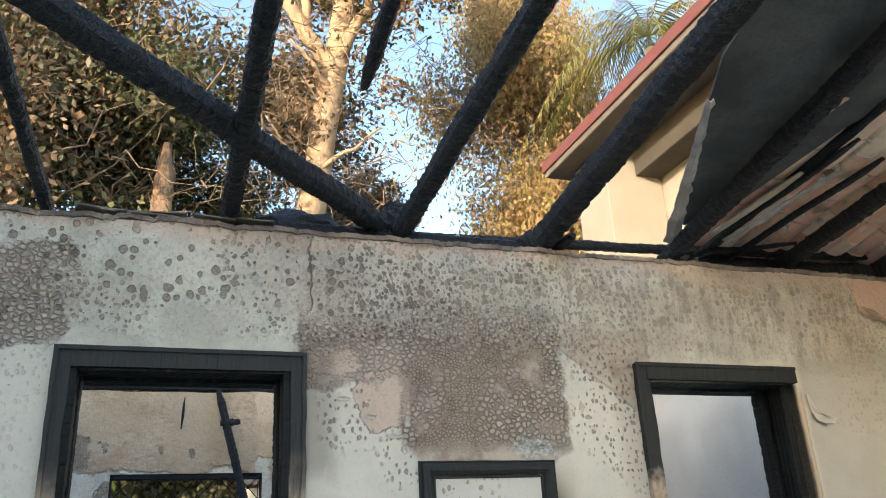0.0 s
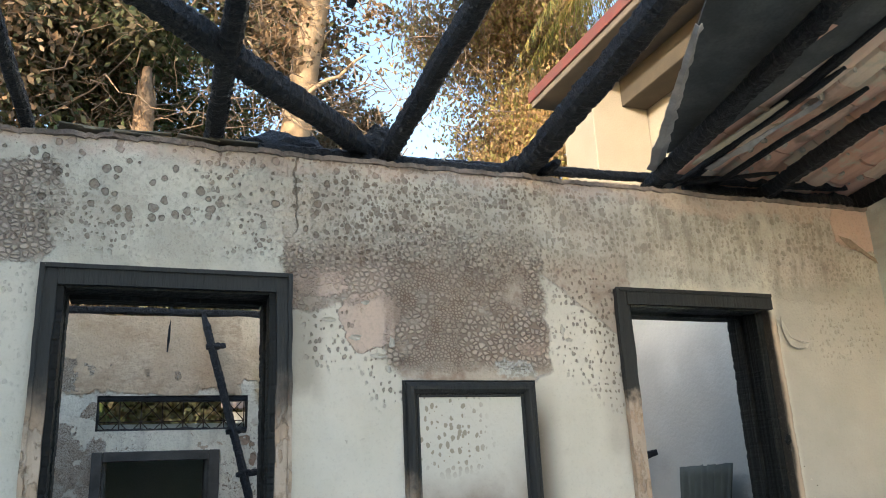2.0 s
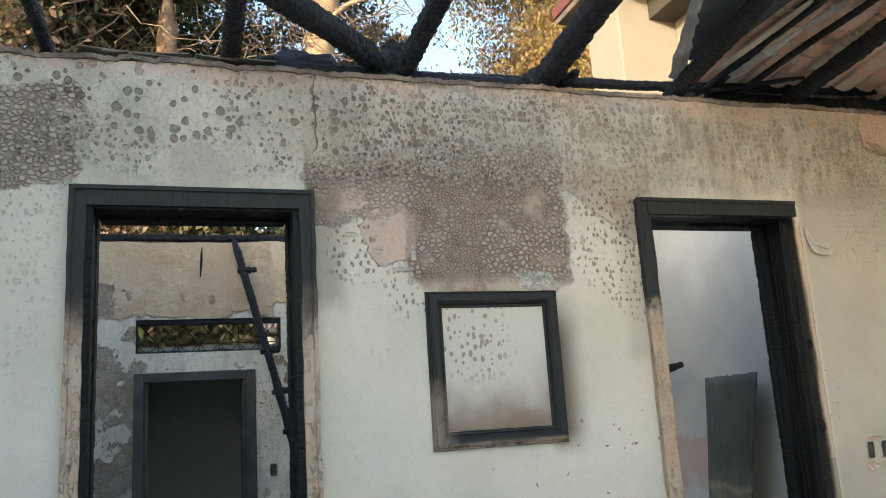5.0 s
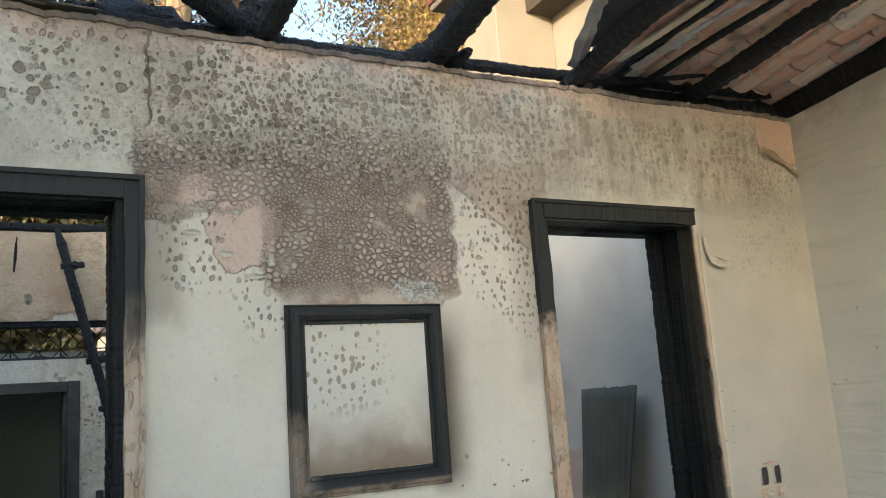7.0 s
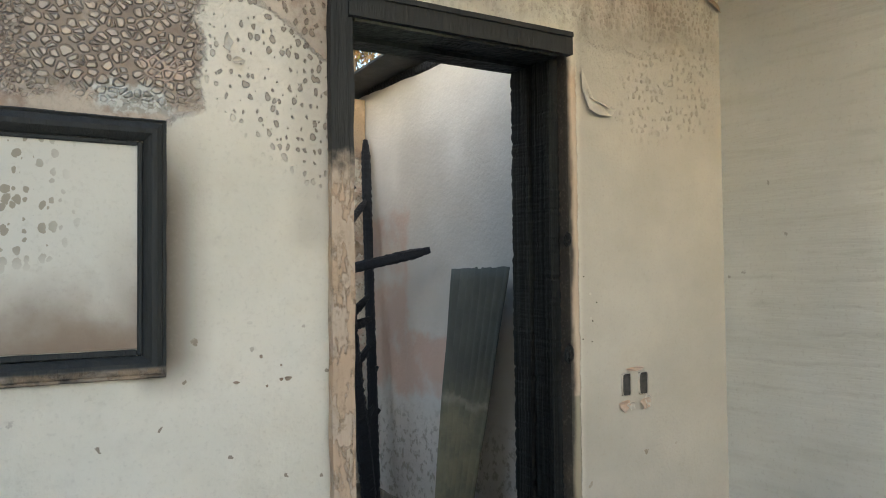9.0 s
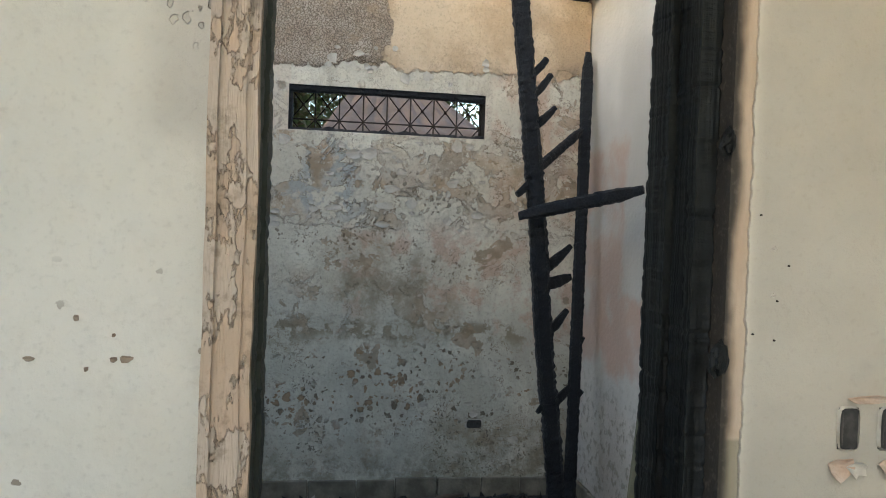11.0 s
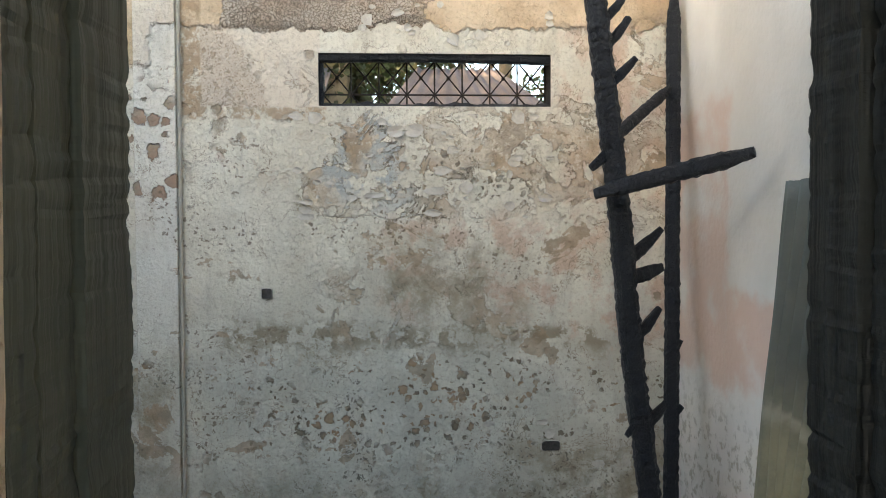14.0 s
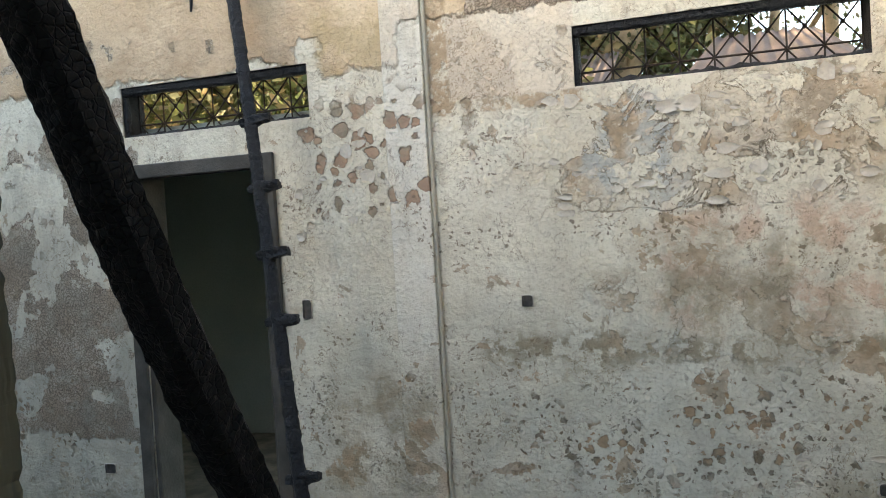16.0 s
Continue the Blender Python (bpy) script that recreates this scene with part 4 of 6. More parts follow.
beam("charred_purlin", (1.6, 3.72, 3.37), (5.25, 3.60, 3.47), 0.055, 0.05, 9.4, "thin charred purlin along the wall top", "purlin")
beam("charred_rafter", (3.04, 3.78, 3.36), (3.07, 3.40, roof_z(3.40) - 0.11), 0.06, 0.06, 14.2, "thin charred rafter beside a thicker one", "rafter", group="charred rafters")
for i, (x, l, z) in enumerate(((3.75, 1.2, 3.34), (4.05, 1.15, 3.40))):
    beam("charred_purlin", (x, 3.66 + 0.03 * i, z), (x + l, 3.72, z + 0.03), 0.06, 0.06, 50 + i, "burnt purlin jammed over the wall top", "purlin", rough=0.15)
beam("charred_plate", (5.37, 3.78, 3.38), (5.37, 0.2, 3.82), 0.14, 0.16, 17.1, "burnt plate along the white wall top", "beam")
beam("charred_rafter", (1.79, 2.62, 3.53), (1.72, -0.4, 3.90), 0.055, 0.06, 18.1, "stump of a charred rafter hanging free", "rafter", group="charred rafters")
TORN = plain("torn_white_sheet", (0.55, 0.53, 0.50), (0.25, 0.245, 0.24), 6.0, 0.8)


def torn_strip(p0, p1, w0, w1, seed, label):
    """A ragged thin strip of sheet from p0 to p1 in the roof's slope, w0 wide at its foot and w1 at its head."""
    v, f = [], []
    n = 40
    for i in range(n + 1):
        t = i / n
        x, y = p0[0] + (p1[0] - p0[0]) * t, p0[1] + (p1[1] - p0[1]) * t
        w = w0 + (w1 - w0) * t
        a = 0.18 * w * noise.noise((t * 9, seed, 0)) + 0.008 * noise.noise((t * 30, seed, 1))
        for k, dx, dz in ((0, -w / 2 + a, 0.0), (1, 0.0, -0.012 + 0.02 * noise.noise((t * 4, seed, 5))), (2, w / 2 + 0.02 * noise.noise((t * 22, seed, 7)), 0.006)):
            v.append((x + dx, y, roof_z(y) - 0.02 + dz))
    for i in range(n):
        for k in range(2):
            a = 3 * i + k
            f.append((a, a + 3, a + 4, a + 1))
    ob = link("torn_sheet", v, f, TORN)
    ob.modifiers.new("thick", "SOLIDIFY").thickness = 0.005
    return tagged(ob, label, "roofing sheet", "torn sheets")


torn_strip((3.74, 3.52), (3.21, 2.40), 0.10, 0.03, 1, "torn pale strip of roofing at the roof edge")
torn_strip((3.86, 3.62), (3.80, 3.25), 0.10, 0.05, 2, "torn pale scrap of roofing by the wall top")
torn_strip((4.06, 3.45), (4.20, 2.75), 0.07, 0.02, 3, "curled pale scrap under the bricks")
for i, (x0_, y0_, x1_, y1_, w) in enumerate(((3.98, 3.7, 4.10, 2.5, 0.035), (4.22, 3.7, 4.34, 2.6, 0.04), (3.98, 3.66, 4.52, 3.42, 0.03))):
    beam("charred_batten", (x0_, y0_, roof_z(y0_) - 0.02), (x1_, y1_, roof_z(y1_) - 0.02), w, w * 0.8, 60 + i, "burnt batten tangled under the bricks", "batten", group="burnt battens")
PALE_WOOD = plain("pale_split_wood", (0.62, 0.55, 0.42), (0.48, 0.40, 0.28), 9.0, 0.85)
beam("split_lath", (3.945, 3.44, roof_z(3.44) - 0.012), (4.03, 2.80, roof_z(2.80) - 0.012), 0.05, 0.018, 71.0, "pale split lath caught under the roof tiles", "lath", mat=PALE_WOOD, rough=0.1)
beam("split_lath", (3.80, 3.60, roof_z(3.60) - 0.03), (3.84, 3.40, roof_z(3.40) - 0.03), 0.035, 0.015, 72.0, "short pale lath by the wall top", "lath", mat=PALE_WOOD, rough=0.1)
for i, (p, q, w) in enumerate((((2.02, 3.66, 3.33), (2.24, 3.60, 3.50), 0.13), ((2.30, 3.64, 3.34), (2.14, 3.60, 3.52), 0.10), ((2.80, 3.64, 3.34), (3.10, 3.58, 3.44), 0.10))):
    beam("charred_stump", p, q, w, w, 81.0 + i, "burnt rafter foot on the wall plate", "rafter foot", group="burnt rafter feet", rough=0.25)
beam("charred_wall_plate", (1.45, 3.63, 3.345), (2.95, 3.63, 3.345), 0.09, 0.075, 4.4, "burnt wall plate on top of the wall", "wall plate")

# ---- roof remnant ----
def tile_material():
    n = Nodes("old_clay_tile", 0.9)
    r = n.rand()
    c = n.mix(n.ramp(r, 0.3, 0.9), (0.72, 0.45, 0.33), (0.82, 0.68, 0.52))
    c = n.mix(n.ramp(n.noise(9.0, 5.0), 0.52, 0.68), c, (0.66, 0.58, 0.45))
    soot = n.m("MAXIMUM", n.times(n.ramp(n.noise(2.6, 4.0), 0.60, 0.70), 0.6), n.times(n.ramp(n.split(n.warp(4.0, 0.3))[1], 1.2, 1.9, 1.0, 0.0), 0.8))
    c = n.mix(n.times(soot, 0.93), c, (0.02, 0.018, 0.016))
    return n.done(c, n.noise(40, 5), 0.006)


TILE = tile_material()
roof = thing("roof_remnant", "surviving corner of brick tile roof blackened by soot", "roof", kind="structure")
pitch = math.degrees(math.atan(0.13))
tile_mes = []
for k in range(6):
    # a clay tile with a rounded belly, its ends worn
    rk = random.Random(40 + k)
    bm = bmesh.new()
    ends = []
    for y in (-0.122, 0.122):
        ring = []
        for j in range(7):
            a = math.pi * j / 6
            ring.append(bm.verts.new((-0.077 * math.cos(a) + rk.uniform(-0.003, 0.003), y + rk.uniform(-0.008, 0.008), 0.026 - 0.050 * math.sin(a) ** 0.8 + rk.uniform(-0.002, 0.002))))
        ends.append(ring)
    for j in range(6):
        bm.faces.new((ends[0][j], ends[0][j + 1], ends[1][j + 1], ends[1][j]))
    bm.faces.new((ends[0][0], ends[1][0], ends[1][6], ends[0][6]))
    bm.faces.new(ends[0])
    bm.faces.new(ends[1])
    bmesh.ops.recalc_face_normals(bm, faces=bm.faces)
    me = bpy.data.meshes.new("brick")
    bm.to_mesh(me)
    bm.free()
    me.materials.append(TILE)
    tile_mes.append(me)
rnd = random.Random(4)
for i in range(12):
    for j in range(14):
        x, y = 3.70 + 0.158 * i, 4.31 - 0.25 * j - (0.125 if i % 2 else 0.0)
        if x < 3.80 - 0.44 * (3.5 - y) + 0.12 or rnd.random() < 0.03 or (y > 3.3 and x < 4.0) or x > 5.36:
            continue
        o = new("brick", rnd.choice(tile_mes))
        o.parent = roof
        o.matrix_basis = pose(x + rnd.uniform(-0.004, 0.004), y, roof_z(y) + 0.05 + rnd.uniform(-0.008, 0.008), -pitch + rnd.uniform(-2, 2), rnd.uniform(-4, 4), rnd.uniform(-1.5, 1.5))
part("mortar", box_bm(-0.62, 0.76, -1.45, 2.2, 0.0, 0.02), plain("sooty_mortar", (0.62, 0.56, 0.47), (0.42, 0.37, 0.30), 6.0, 0.95), roof).matrix_basis = pose(4.62, 2.12, roof_z(2.12) + 0.078, -pitch)
for i, x in enumerate((4.08,)):
    beam("batten", (x, 3.62, roof_z(3.62) + 0.02), (x - 0.03, 0.6, roof_z(0.6) + 0.02), 0.045, 0.05, i * 2.1, parent=roof, step=0.05)
SHEET = plain("soot_black_sheet", (0.045, 0.052, 0.055), (0.10, 0.11, 0.11), 4.0, 0.85)
bm = bmesh.new()
pts = [(3.76, 3.42), (3.31, 2.58), (3.14, 2.2), (2.9, 0.9), (4.5, 0.9), (4.4, 1.4), (4.2, 2.0), (4.02, 2.5), (3.92, 3.2)]
vs = [bm.verts.new((x, y, roof_z(y) + 0.020)) for x, y in pts] + [bm.verts.new((x, y, roof_z(y) + 0.034)) for x, y in pts]
k = len(pts)
bm.faces.new(vs[:k])
bm.faces.new(vs[k:])
for i in range(k):
    bm.faces.new((vs[i], vs[(i + 1) % k], vs[k + (i + 1) % k], vs[k + i]))
part("underlay", bm, SHEET, roof, "soot-black boarding under the tiles")

beam("charred_lump", (4.75, 3.70, 3.35), (5.26, 3.62, 3.38), 0.12, 0.12, 31.0, "burnt timber end heaped in the roof corner", "debris", rough=0.3)
RIMP_ROOF = plain("old_lime_mortar", (0.68, 0.63, 0.53), (0.50, 0.45, 0.36), 20.0, 0.95)
lumps = bmesh.new()
for i in range(70):
    x, y, r = 4.016 + 0.158 * rnd.randrange(9) + 0.079, rnd.uniform(2.2, 3.6), rnd.uniform(0.008, 0.02)
    if x < 5.34:
        bmesh.ops.create_icosphere(lumps, subdivisions=1, radius=r, matrix=pose(x, y, roof_z(y) + 0.042, rnd.uniform(0, 90), 0, rnd.uniform(0, 90)) @ Matrix.Diagonal((1.4, rnd.uniform(0.5, 1.6), 1.0, 1)))
part("mortar", lumps, RIMP_ROOF, roof, "pale mortar squeezed out between the tiles")

# ---- neighbouring house ----
house = thing("neighbour_house", "two-storey cream house with flat red-edged concrete roof", "house")
part("wall", box_bm(7.25, 12.0, 1.0, 8.75, 0, 6.75), CREAM, house)
part("pier", box_bm(6.42, 7.248, 8.0, 8.75, 0, 6.75, 0.01), CREAM, house)
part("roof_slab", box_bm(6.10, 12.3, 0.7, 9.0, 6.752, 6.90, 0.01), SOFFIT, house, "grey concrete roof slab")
# added dark box: its colour stands for the shade under the slab
part("eave_beam", box_bm(6.86, 7.246, 1.0, 7.996, 6.38, 6.748, 0.01), plain("shaded_brown_concrete", (0.075, 0.065, 0.05), (0.05, 0.044, 0.036), 3.0, 0.9), house, "added dark band standing for the shade under the roof slab")
part("fascia", box_bm(6.07, 6.098, 0.7, 9.03, 6.83, 6.985, 0.008), REDEDGE, house, "faded red roof edge")
part("fascia", box_bm(6.098, 12.3, 9.002, 9.03, 6.83, 6.985, 0.008), REDEDGE, house, "faded red roof edge")


# ---- trees ----
def leaf_material(name, a, b, c3):
    n = Nodes(name, 0.55)
    c = n.mix(n.ramp(n.noise(0.5, 3.0), 0.4, 0.6), a, b)
    c = n.mix(n.ramp(n.island, 0.55, 0.9), c, c3)
    n.b.inputs["Transmission Weight"].default_value = 0.0
    mat = n.done(c)
    t = n.t
    tr = t.nodes.new("ShaderNodeBsdfTranslucent")
    mx = t.nodes.new("ShaderNodeMixShader")
    mx.inputs[0].default_value = 0.35
    n.put(c, tr.inputs[0])
    t.links.new(n.b.outputs[0], mx.inputs[1])
    t.links.new(tr.outputs[0], mx.inputs[2])
    t.links.new(mx.outputs[0], t.nodes["Material Output"].inputs[0])
    return mat


BARK = plain("pale_bark", (0.46, 0.33, 0.20), (0.33, 0.24, 0.15), 5.0, 0.9, 0, 0.02, 25.0)
TWIG = plain("grey_twig", (0.26, 0.19, 0.13), (0.18, 0.13, 0.09), 5.0, 0.9)
LEAF_G = leaf_material("dark_green_leaf", (0.075, 0.105, 0.035), (0.13, 0.13, 0.06), (0.15, 0.12, 0.06))
LEAF_B = leaf_material("scorched_leaf", (0.27, 0.175, 0.10), (0.17, 0.12, 0.07), (0.07, 0.08, 0.035))
LEAF_Y = leaf_material("golden_leaf", (0.38, 0.25, 0.12), (0.29, 0.19, 0.10), (0.35, 0.31, 0.09))


def tube(points, radii, k=8):
    verts, faces = [], []
    pts = [Vector(p) for p in points]
    for i, p in enumerate(pts):
        d = (pts[min(i + 1, len(pts) - 1)] - pts[max(i - 1, 0)]).normalized()
        q = d.to_track_quat("Z", "Y")
        for j in range(k):
            a = 2 * math.pi * j / k
            verts.append(p + q @ Vector((radii[i] * math.cos(a), radii[i] * math.sin(a), 0)))
    for i in range(len(pts) - 1):
        for j in range(k):
            a, b = i * k + j, i * k + (j + 1) % k
            faces.append((a, b, b + k, a + k))
    faces.append(tuple(range(k - 1, -1, -1)))
    faces.append(tuple(range(len(verts) - k, len(verts))))
    return verts, faces


def wander(p0, p1, n, amp, rng):
    p0, p1 = np.array(p0, float), np.array(p1, float)
    out = []
    off = np.zeros(3)
    for i in range(n + 1):
        s = i / n
        off = off * 0.7 + rng.normal(0, amp, 3)
        out.append(p0 + (p1 - p0) * s + off * math.sin(math.pi * min(1, s + 0.1)))
    return out


def leaves(centres, size, rng, hang=0.0):
    """Folded leaves, four triangles each, at the given centres."""
    n = len(centres)
    u = rng.normal(0, 1, (n, 3))
    u[:, 2] = u[:, 2] * (1 - hang) - hang * 2.0
    u /= np.linalg.norm(u, axis=1)[:, None]
    v = np.cross(u, rng.normal(0, 1, (n, 3)))
    v /= np.linalg.norm(v, axis=1)[:, None] + 1e-9
    w = np.cross(u, v)
    s = (size * rng.uniform(0.6, 1.4, n))[:, None]
    c = np.asarray(centres)
    base, tip = c - u * s * 0.5, c + u * s * 0.5
    a, b = c + v * s * 0.28 + w * s * 0.08, c - v * s * 0.28 + w * s * 0.08
    verts = np.stack([base, a, tip, b], 1).reshape(-1, 3)
    idx = np.arange(n)[:, None] * 4
    faces = np.concatenate([idx + [0, 1, 2], idx + [0, 2, 3]], 1).reshape(-1, 3)
    return verts, faces


def leaf_object(name, verts, faces, mat, parent, label=""):
    me = bpy.data.meshes.new(name)
    me.vertices.add(len(verts))
    me.vertices.foreach_set("co", verts.astype(np.float32).ravel())
    me.loops.add(faces.size)
    me.loops.foreach_set("vertex_index", faces.astype(np.int32).ravel())
    me.polygons.add(len(faces))
    me.polygons.foreach_set("loop_start", np.arange(0, faces.size, 3, dtype=np.int32))
    me.update(calc_edges=True)
    me.materials.append(mat)
    ob = new(name, me)
    ob.parent = parent
    if label:
        ob["label"] = label
    return ob


def tree(name, label, base, top, r0, spread, clumps, per, size, mat, seed, hang=0.0, low=0.35, limbs=12, bark=None, flat=0.7, taper=0.75):
    rng = np.random.default_rng(seed)
    e = thing(name, label, "tree", "trees behind the house")
    path = wander(base, top, 10, 0.10, rng)
    part_v, part_f = tube(path, [r0 * (1 - taper * i / 10) for i in range(11)], 12)
    link("trunk", part_v, part_f, bark or BARK, e, smooth=True)
    ends = []
    h = top[2] - base[2]
    for i in range(limbs):
        s = rng.uniform(low, 0.98)
        p = np.array(path[int(s * 10)])
        a = rng.uniform(0, 2 * math.pi)
        d = np.array((math.cos(a), math.sin(a), rng.uniform(0.0, 0.9) - 0.5 * hang)) * spread * rng.uniform(0.5, 1.1)
        q = wander(p, p + d, 6, 0.10, rng)
        v, f = tube(q, [0.09 * r0 / 0.25 * (1 - 0.8 * k / 6) + 0.012 for k in range(7)], 6)
        link("limb", v, f, bark or BARK, e, smooth=True)
        ends += q[2:]
    ends = np.array(ends)
    cs = []
    for i in range(clumps):
        c = ends[rng.integers(len(ends))] + rng.normal(0, spread * 0.22, 3) * (1, 1, flat)
        m = int(per * rng.uniform(0.4, 1.5))
        r = spread * rng.uniform(0.08, 0.2)
        p = c + rng.normal(0, r, (m, 3)) * (1, 1, 0.7 + 1.2 * hang)
        p[:, 2] -= hang * rng.uniform(0, 1.2, m) * spread * 0.4
        cs.append(p)
    v, f = leaves(np.concatenate(cs), size, rng, hang)
    leaf_object("crown", v, f, mat, e)
    return e


def vines(parent, centre, spread, n, seed, mat, length=3.0, r=0.018):
    """Bare twigs and vines tangled in a crown, as one part."""
    rng = np.random.default_rng(seed)
    vs, fs = [], []
    for i in range(n):
        p = np.array(centre) + rng.normal(0, 1, 3) * spread
        d = rng.normal(0, 1, 3) * (1, 0.5, 0.8)
        d = d / np.linalg.norm(d) * length * rng.uniform(0.4, 1.2)
        q = wander(p, p + d, 8, 0.14, rng)
        v, f = tube(q, [r * rng.uniform(0.5, 1.6) * (1 - 0.08 * k) for k in range(9)], 5)
        k = len(vs)
        vs += v
        fs += [tuple(j + k for j in g) for g in f]
    return link("vines", vs, fs, mat, parent, "bare tangled vines and twigs", smooth=True)


t1 = tree("tree", "tall tree with pale trunk and dry brown leaves", (2.6, 14.5, 0), (5.3, 14.5, 17.4), 0.36, 2.6, 300, 170, 0.135, LEAF_B, 1, low=0.55, taper=0.35)
for k, (p, q, ra, rb) in enumerate((((4.42, 14.5, 11.7), (3.0, 14.3, 13.6), 0.20, 0.12), ((3.75, 14.4, 12.75), (3.6, 14.2, 14.6), 0.12, 0.06), ((4.5, 14.4, 12.2), (5.5, 14.0, 14.8), 0.15, 0.07), ((4.3, 14.4, 11.2), (3.3, 13.9, 12.0), 0.07, 0.03), ((3.9, 14.4, 9.2), (5.2, 13.9, 10.2), 0.06, 0.025), ((3.8, 14.4, 9.0), (2.9, 14.0, 10.2), 0.06, 0.025))):
    link("limb", *tube(wander(p, q, 7, 0.05, np.random.default_rng(300 + k)), [ra + (rb - ra) * i / 7 for i in range(8)], 9), BARK, t1, smooth=True)
vines(t1, (4.6, 14.2, 11.0), (1.4, 0.8, 1.8), 150, 31, TWIG, 1.6, 0.012)
t2 = tree("tree", "dense dark tree hung with dead vines", (0.2, 15.4, 0), (0.6, 15.4, 14), 0.30, 3.2, 330, 200, 0.135, LEAF_G, 2, low=0.3)
vines(t2, (0.6, 14.6, 10.0), (2.0, 0.8, 2.2), 300, 32, TWIG, 2.2, 0.013)
t3 = tree("tree", "dense scorched tree with tangled twigs", (-2.4, 14.2, 0), (-2.0, 14.2, 15), 0.24, 3.2, 320, 190, 0.13, LEAF_B, 3, low=0.3)
vines(t3, (-1.4, 13.6, 9.5), (2.0, 0.8, 2.2), 320, 33, TWIG, 2.4, 0.013)
for i, (x, y, h, m) in enumerate(((2.1, 16.6, 10.2, LEAF_G), (0.2, 17.0, 10.0, LEAF_G), (-2.4, 16.6, 10.2, LEAF_G), (5.4, 17.2, 10.2, LEAF_B))):
    tree("tree", "green tree standing behind the burnt house", (x, y, 0), (x, y, h), 0.14, 1.7, 150, 170, 0.09, m, 61 + i, low=0.6)
tree("tree", "dark green tree with broad crown", (-6.0, 15.0, 0), (-6.0, 15.0, 15), 0.3, 4.0, 280, 200, 0.10, LEAF_G, 4, low=0.3)
t5 = tree("tree", "weeping tree with golden brown hanging leaves", (10.8, 18.5, 0), (10.8, 18.5, 20), 0.35, 2.7, 560, 240, 0.12, LEAF_Y, 5, hang=0.85, low=0.42)
vines(t5, (10.6, 17.4, 13.0), (1.4, 0.5, 2.4), 130, 34, TWIG, 1.6, 0.012)
tree("tree", "tall tree with pale trunk and leafy crown", (6.9, 22.0, 0), (6.5, 22.0, 12.5), 0.25, 1.7, 150, 200, 0.11, LEAF_B, 6, low=0.7)
BROWN_BARK = plain("brown_bark", (0.27, 0.18, 0.11), (0.17, 0.115, 0.07), 5.0, 0.9, 0, 0.03, 18.0)
stump = thing("dead_tree", "broken bare trunk standing among the trees", "tree")
link("trunk", *tube(wander((1.0, 13.2, 0), (1.15, 13.2, 8.9), 12, 0.03, np.random.default_rng(8)), [0.24 - 0.006 * i for i in range(11)] + [0.165, 0.07], 12), BROWN_BARK, stump, smooth=True)
for i, (dx, l) in enumerate(((-0.10, 0.5), (0.09, 0.8), (0.02, 1.1))):
    link("splinter", *tube(wander((1.12 + dx * 0.7, 13.2 - 0.05 * i, 7.6), (1.15 + dx * 1.3, 13.2, 8.45 + 0.45 * l), 6, 0.03, np.random.default_rng(80 + i)), [0.075, 0.07, 0.06, 0.05, 0.035, 0.02, 0.006], 7), BROWN_BARK, stump, smooth=True)
left_trunk = thing("dead_tree", "slender bare trunk among the scorched trees", "tree")
link("trunk", *tube(wander((-1.3, 13.0, 0), (-1.0, 13.0, 11), 12, 0.05, np.random.default_rng(9)), [0.17 - 0.005 * i for i in range(13)], 10), BARK, left_trunk, smooth=True)

# palm behind the neighbouring house
palm = thing("palm_tree", "palm with drooping yellow-green fronds", "palm")
link("trunk", *tube([(12.3 + 0.015 * i, 14.4, i * 1.06) for i in range(14)], [0.16] * 14, 10), BARK, palm, smooth=True)
FROND = leaf_material("palm_leaf", (0.20, 0.20, 0.05), (0.30, 0.24, 0.07), (0.12, 0.14, 0.04))
rng = np.random.default_rng(77)
for k in range(34):
    a = 2 * math.pi * k / 34 + rng.uniform(-0.1, 0.1)
    up, ln = rng.uniform(0.1, 0.9), rng.uniform(2.8, 3.8)
    vs, fs = [], []
    prev = None
    spine = []
    for i in range(19):
        t = i / 18
        r = ln * t
        spine.append(Vector((12.5 + r * math.cos(a), 14.4 + r * math.sin(a), 14.2 + up * r - (0.30 + 0.12 * up) * r * r)))
    v, f = tube(spine, [0.02 - 0.0009 * i for i in range(19)], 5)
    vs += v
    fs += f
    for i in range(2, 19):
        d = (spine[i] - spine[i - 1]).normalized()
        side = d.cross(Vector((0, 0, 1))).normalized()
        for sgn in (-1, 1):
            for half in (0, 0.5):
                p = spine[i] - d * half * 0.15
                l = 0.75 * math.sin(math.pi * (0.15 + 0.8 * i / 19)) + 0.1
                tip = p + side * sgn * l * 0.6 + d * l * 0.45 + Vector((0, 0, -l * rng.uniform(0.4, 0.9)))
                q = d * 0.022
                n0 = len(vs)
                vs += [p - q, p + q, tip]
                fs.append((n0, n0 + 1, n0 + 2))
    link("frond", vs, fs, FROND, palm)

